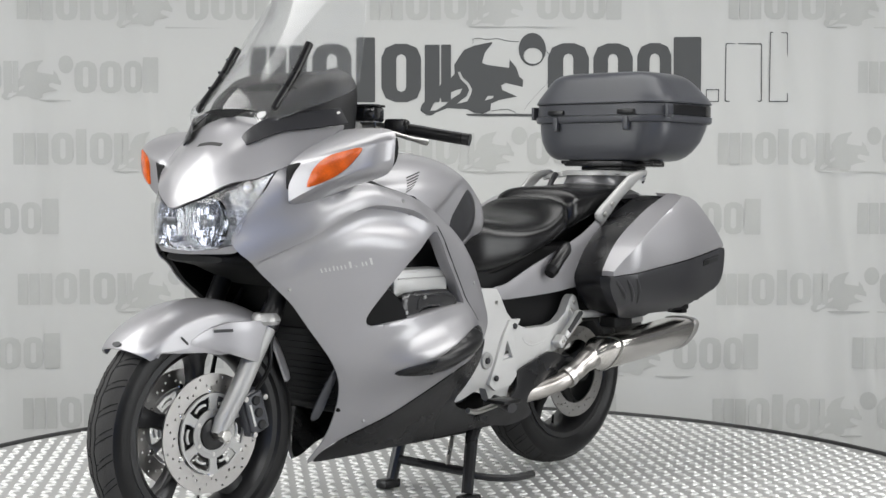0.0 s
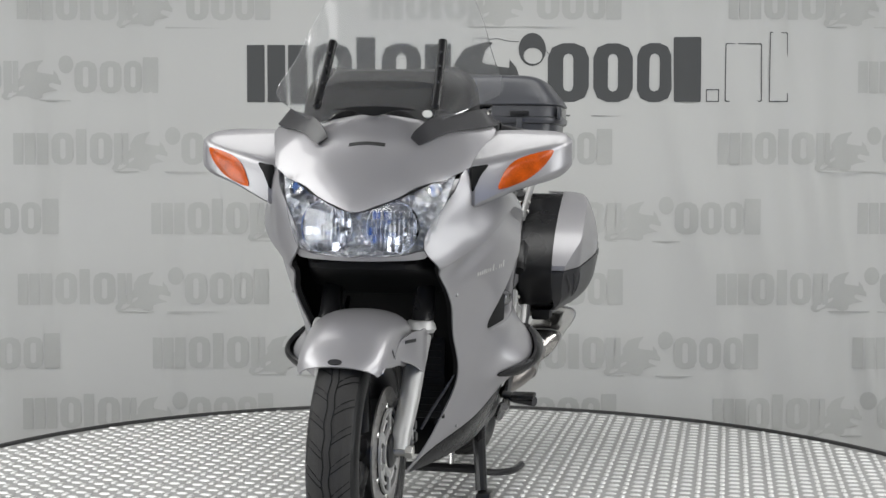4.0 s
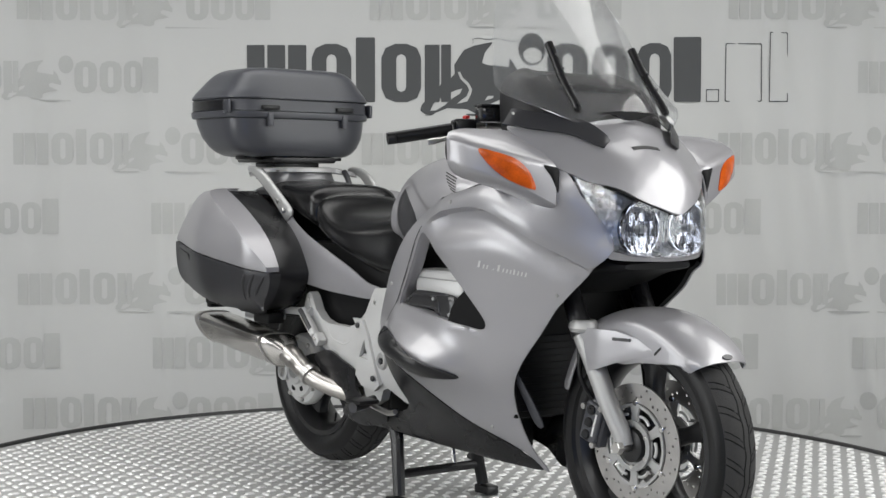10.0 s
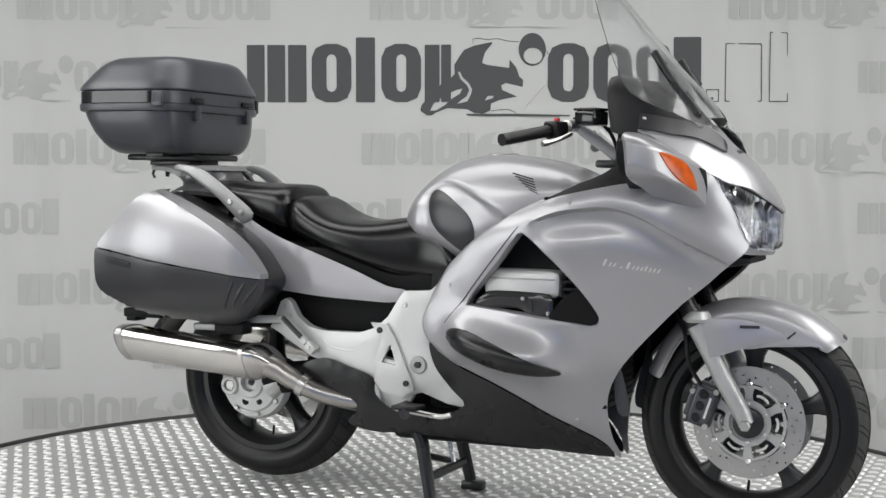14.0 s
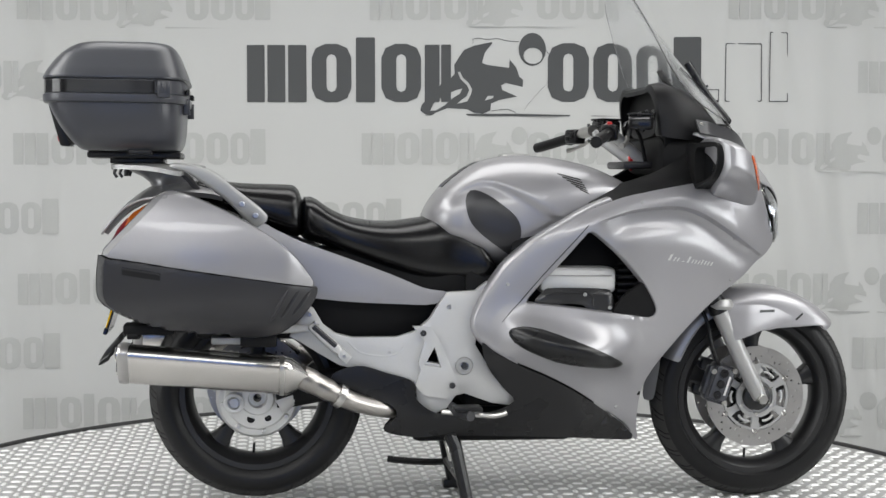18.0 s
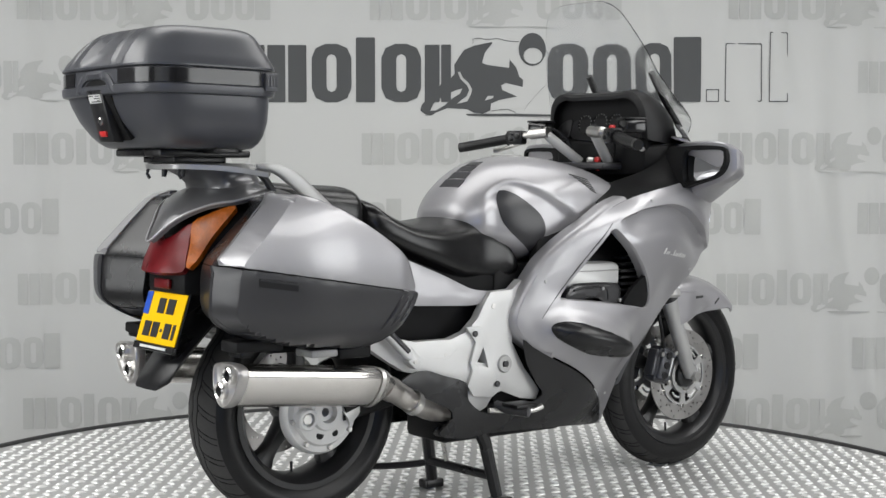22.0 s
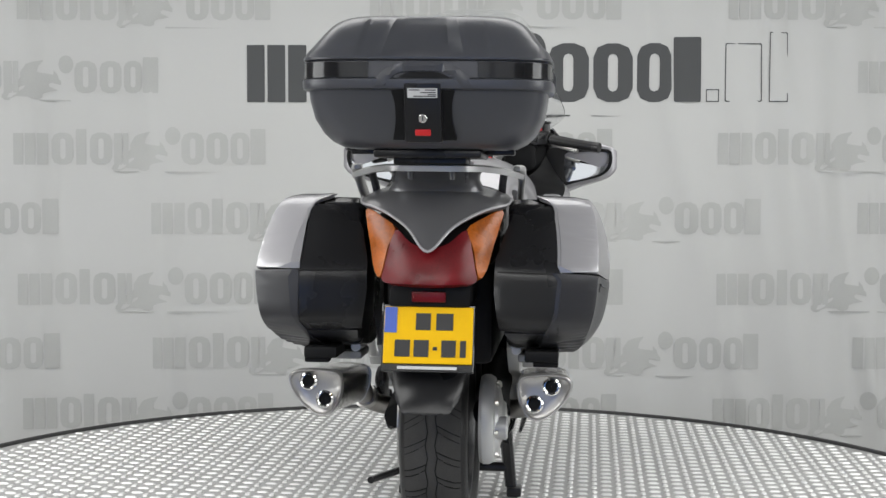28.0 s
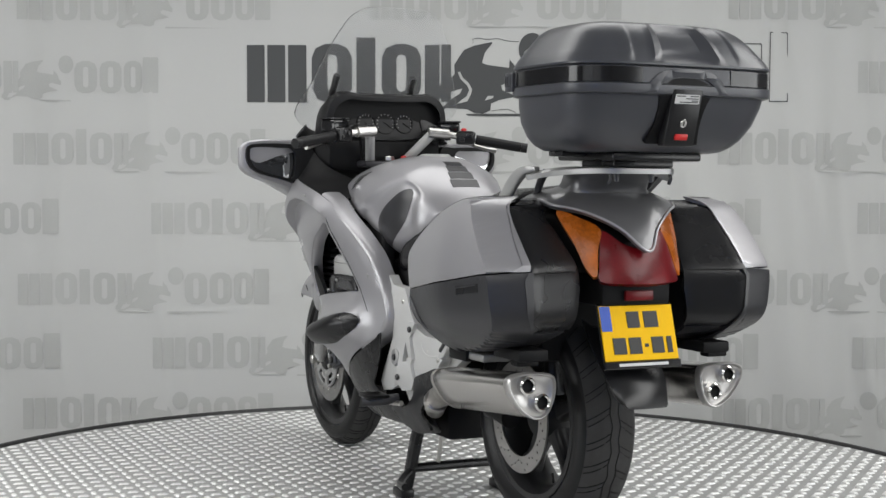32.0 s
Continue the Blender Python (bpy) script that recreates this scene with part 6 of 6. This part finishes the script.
            part("outlet_bore", disc(.0144, .012, "x", (-.938, s * (.270 + dy), .454 + dz), 20), BLACK_DEEP, mf, "black outlet bore")
        path = curve([(-.452, s * .255, .408), (-.42, s * .250, .393), (-.33, s * .238, .345), (-.25, s * .200, .315), (-.15, s * .150, .295)], .012)
        part("exhaust_pipe", tube(path, [.034] * 4 + [.031] * 5 + [.027] * (len(path) - 9), 28), PIPE, BIKE, "polished exhaust pipe")
        part("pipe_clamp", tube([(-.352, s * .242, .357), (-.334, s * .239, .347)], .034, 24), STEEL, BIKE, "steel pipe clamp")
    # mounts above the mufflers
    for s in (1, -1):
        part("pannier_stay", tube([(-.40, s * .20, .54), (-.55, s * .21, .535), (-.80, s * .20, .545)], .012, 10), ALU, BIKE, "silver pannier stay")
        part("stay_bracket", block(-.70, -.56, s * .24 - .04, s * .24 + .04, .502, .522, .005), ALU_DULL, BIKE)


def rear_end():
    wh = wheel("rear_wheel", RX, RZ, .312, .17, .055, "black cast rear wheel", .212, 5)
    brake_disc(wh, RX, .10, RZ, .105, .15, False)
    hub = part("final_drive", lathe([(.012, -.10), (.112, -.10), (.118, -.108), (.118, -.125), (.110, -.138), (.094, -.142), (.088, -.150), (.050, -.158), (.045, -.166), (.028, -.168), (.024, -.152), (.012, -.152)], 56, "y", (RX, 0, RZ)), ALU, BIKE, "silver cast final drive housing")
    part("filler_boss", lathe([(.010, -.135), (.030, -.135), (.030, -.170), (.026, -.174), (.019, -.174), (.017, -.164), (.010, -.164)], 28, "y", (RX - .066, 0, RZ - .012)), ALU, hub, "round filler boss")
    part("filler_plug", disc(.016, .012, "y", (RX - .066, -.162, RZ - .012), 6, .002), STEEL, hub, "filler plug")
    for i in range(8):
        a = 2 * math.pi * i / 8 + .2
        part("drive_bolt", disc(.0075, .012, "y", (RX + .100 * math.cos(a), -.146, RZ + .100 * math.sin(a)), 8, .002), STEEL, hub)
    # holes are not bored: dark discs paint their shade on the casting
    for bx, bz, r in ((-.018, -.060, .012), (.030, -.058, .010)):
        part("drive_hole", disc(r, .006, "y", (RX + bx, -.153, RZ + bz), 14, .001), BLACK_DEEP, hub, "dark disc for a shaded breather hole")
    part("swingarm", join(tube([(RX + .05, -.125, RZ + .01), (-.35, -.12, .37), (-.02, -.11, .42)], [.05, .045, .045], 16), tube([(RX, .125, RZ), (-.35, .12, .37), (-.02, .11, .42)], [.032, .036, .04], 14)), BLACK_DEEP, BIKE, "black swingarm")
    part("drive_arm", tube([(RX + .06, -.135, RZ - .015), (-.46, -.14, RZ + .02), (-.40, -.135, RZ + .03)], [.04, .03, .02], 12), ALU, BIKE, "silver drive arm")
    part("rear_caliper", block(RX + .06, RX + .15, .085, .14, RZ - .02, RZ + .06, .012), PLASTIC_GREY, BIKE, "dark rear brake caliper")
    # mudguard and plate
    guard = []
    for x, z, w in ((-.86, .60, .07), (-.93, .545, .088), (-.972, .50, .088), (-1.01, .455, .082), (-1.028, .425, .074), (-1.030, .418, .066)):
        guard.append([(x + dx, y, z + dz) for dx, y, dz in ((.03, -w, .02), (.004, -w * .8, 0), (0, 0, 0), (.004, w * .8, 0), (.03, w, .02), (.036, w * .97, .016), (.012, w * .75, 0), (.008, 0, -.002), (.012, -w * .75, 0), (.036, -w * .97, .016))])
    part("rear_mudguard", loft(guard), PLASTIC, BIKE, "black rear mudguard")
    part("tail_underside", block(-.97, -.70, -.10, .10, .66, .74, .015), BLACK_DEEP, BIKE, "black tail underside")
    part("rear_reflector", block(-.982, -.972, -.04, .04, .675, .70, .003), RED, BIKE, "red reflector")
    tilt = pose(-.979, -.0, .597, 0, 17, 0)
    pl = part("number_plate", moved(block(-.002, .002, -.105, .105, -.068, .068, .001, 1), tilt), YELLOW, BIKE, "yellow number plate with black bars")
    part("plate_holder", moved(join(block(.003, .008, -.109, .109, -.085, .074, .002, 1), block(-.004, .008, -.109, .109, -.088, -.069, .002, 1)), tilt), BLACK_GLOSS, BIKE, "black plate holder")
    part("plate_band", moved(block(-.0035, -.002, .075, .104, .005, .066, 0), tilt), BLUE, pl, "blue plate band")
    for y0, y1, z0, z1 in ((-.005, .03, .012, .052), (-.058, -.018, .012, .052), (.042, .078, -.052, -.012), (-.002, .033, -.052, -.012), (-.022, -.012, -.036, -.028), (-.066, -.032, -.052, -.012), (-.09, -.076, -.052, -.012)):
        part("plate_bar", moved(block(-.0038, -.002, y0, y1, z0, z1, 0), tilt), INK, pl)
    part("holder_bar", moved(block(-.0055, -.004, -.07, .07, -.082, -.075, 0), tilt), WHITE, pl, "pale unreadable strip")
    # centre stand
    st = part("centre_stand", join(tube([(-.04, -.135, .27), (.0, -.14, .19), (.035, -.155, .03)], [.022, .02, .018], 10), tube([(-.04, .135, .27), (.0, .14, .19), (.035, .155, .03)], [.022, .02, .018], 10),
                             tube([(.018, -.15, .09), (.018, .15, .09)], .014, 10), tube(curve([(.02, .15, .085), (-.02, .19, .075), (-.09, .235, .07), (-.16, .25, .075)], .03), .011, 8)), PLASTIC, BIKE, "black steel centre stand")
    for s in (1, -1):
        part("stand_foot", block(.005, .075, s * .165 - .022, s * .165 + .022, .0, .028, .006), PLASTIC, st, "black stand foot")
    part("stand_spring", tube([(-.02, .06, .24), (.018, .06, .10)], .007, 8), STEEL, st, "steel stand spring")


fairing()
nose()
mirrors()
screen()
cockpit()
tank()
seats()
tail()
top_case()
panniers()
front_end()
engine()
frame_plates()
rear_end()


def motions():
    """The turntable turns with the motorcycle on it."""
    walk(TURNTABLE, [(t, pose(0, 0, 0, 0, 0, a)) for t, a in TURN])
    walk(BIKE, [(t, pose(0, 0, 0, 0, 0, a) @ pose(*BIKE_OFFSET, 0, 0, BIKE_YAW)) for t, a in TURN])


motions()
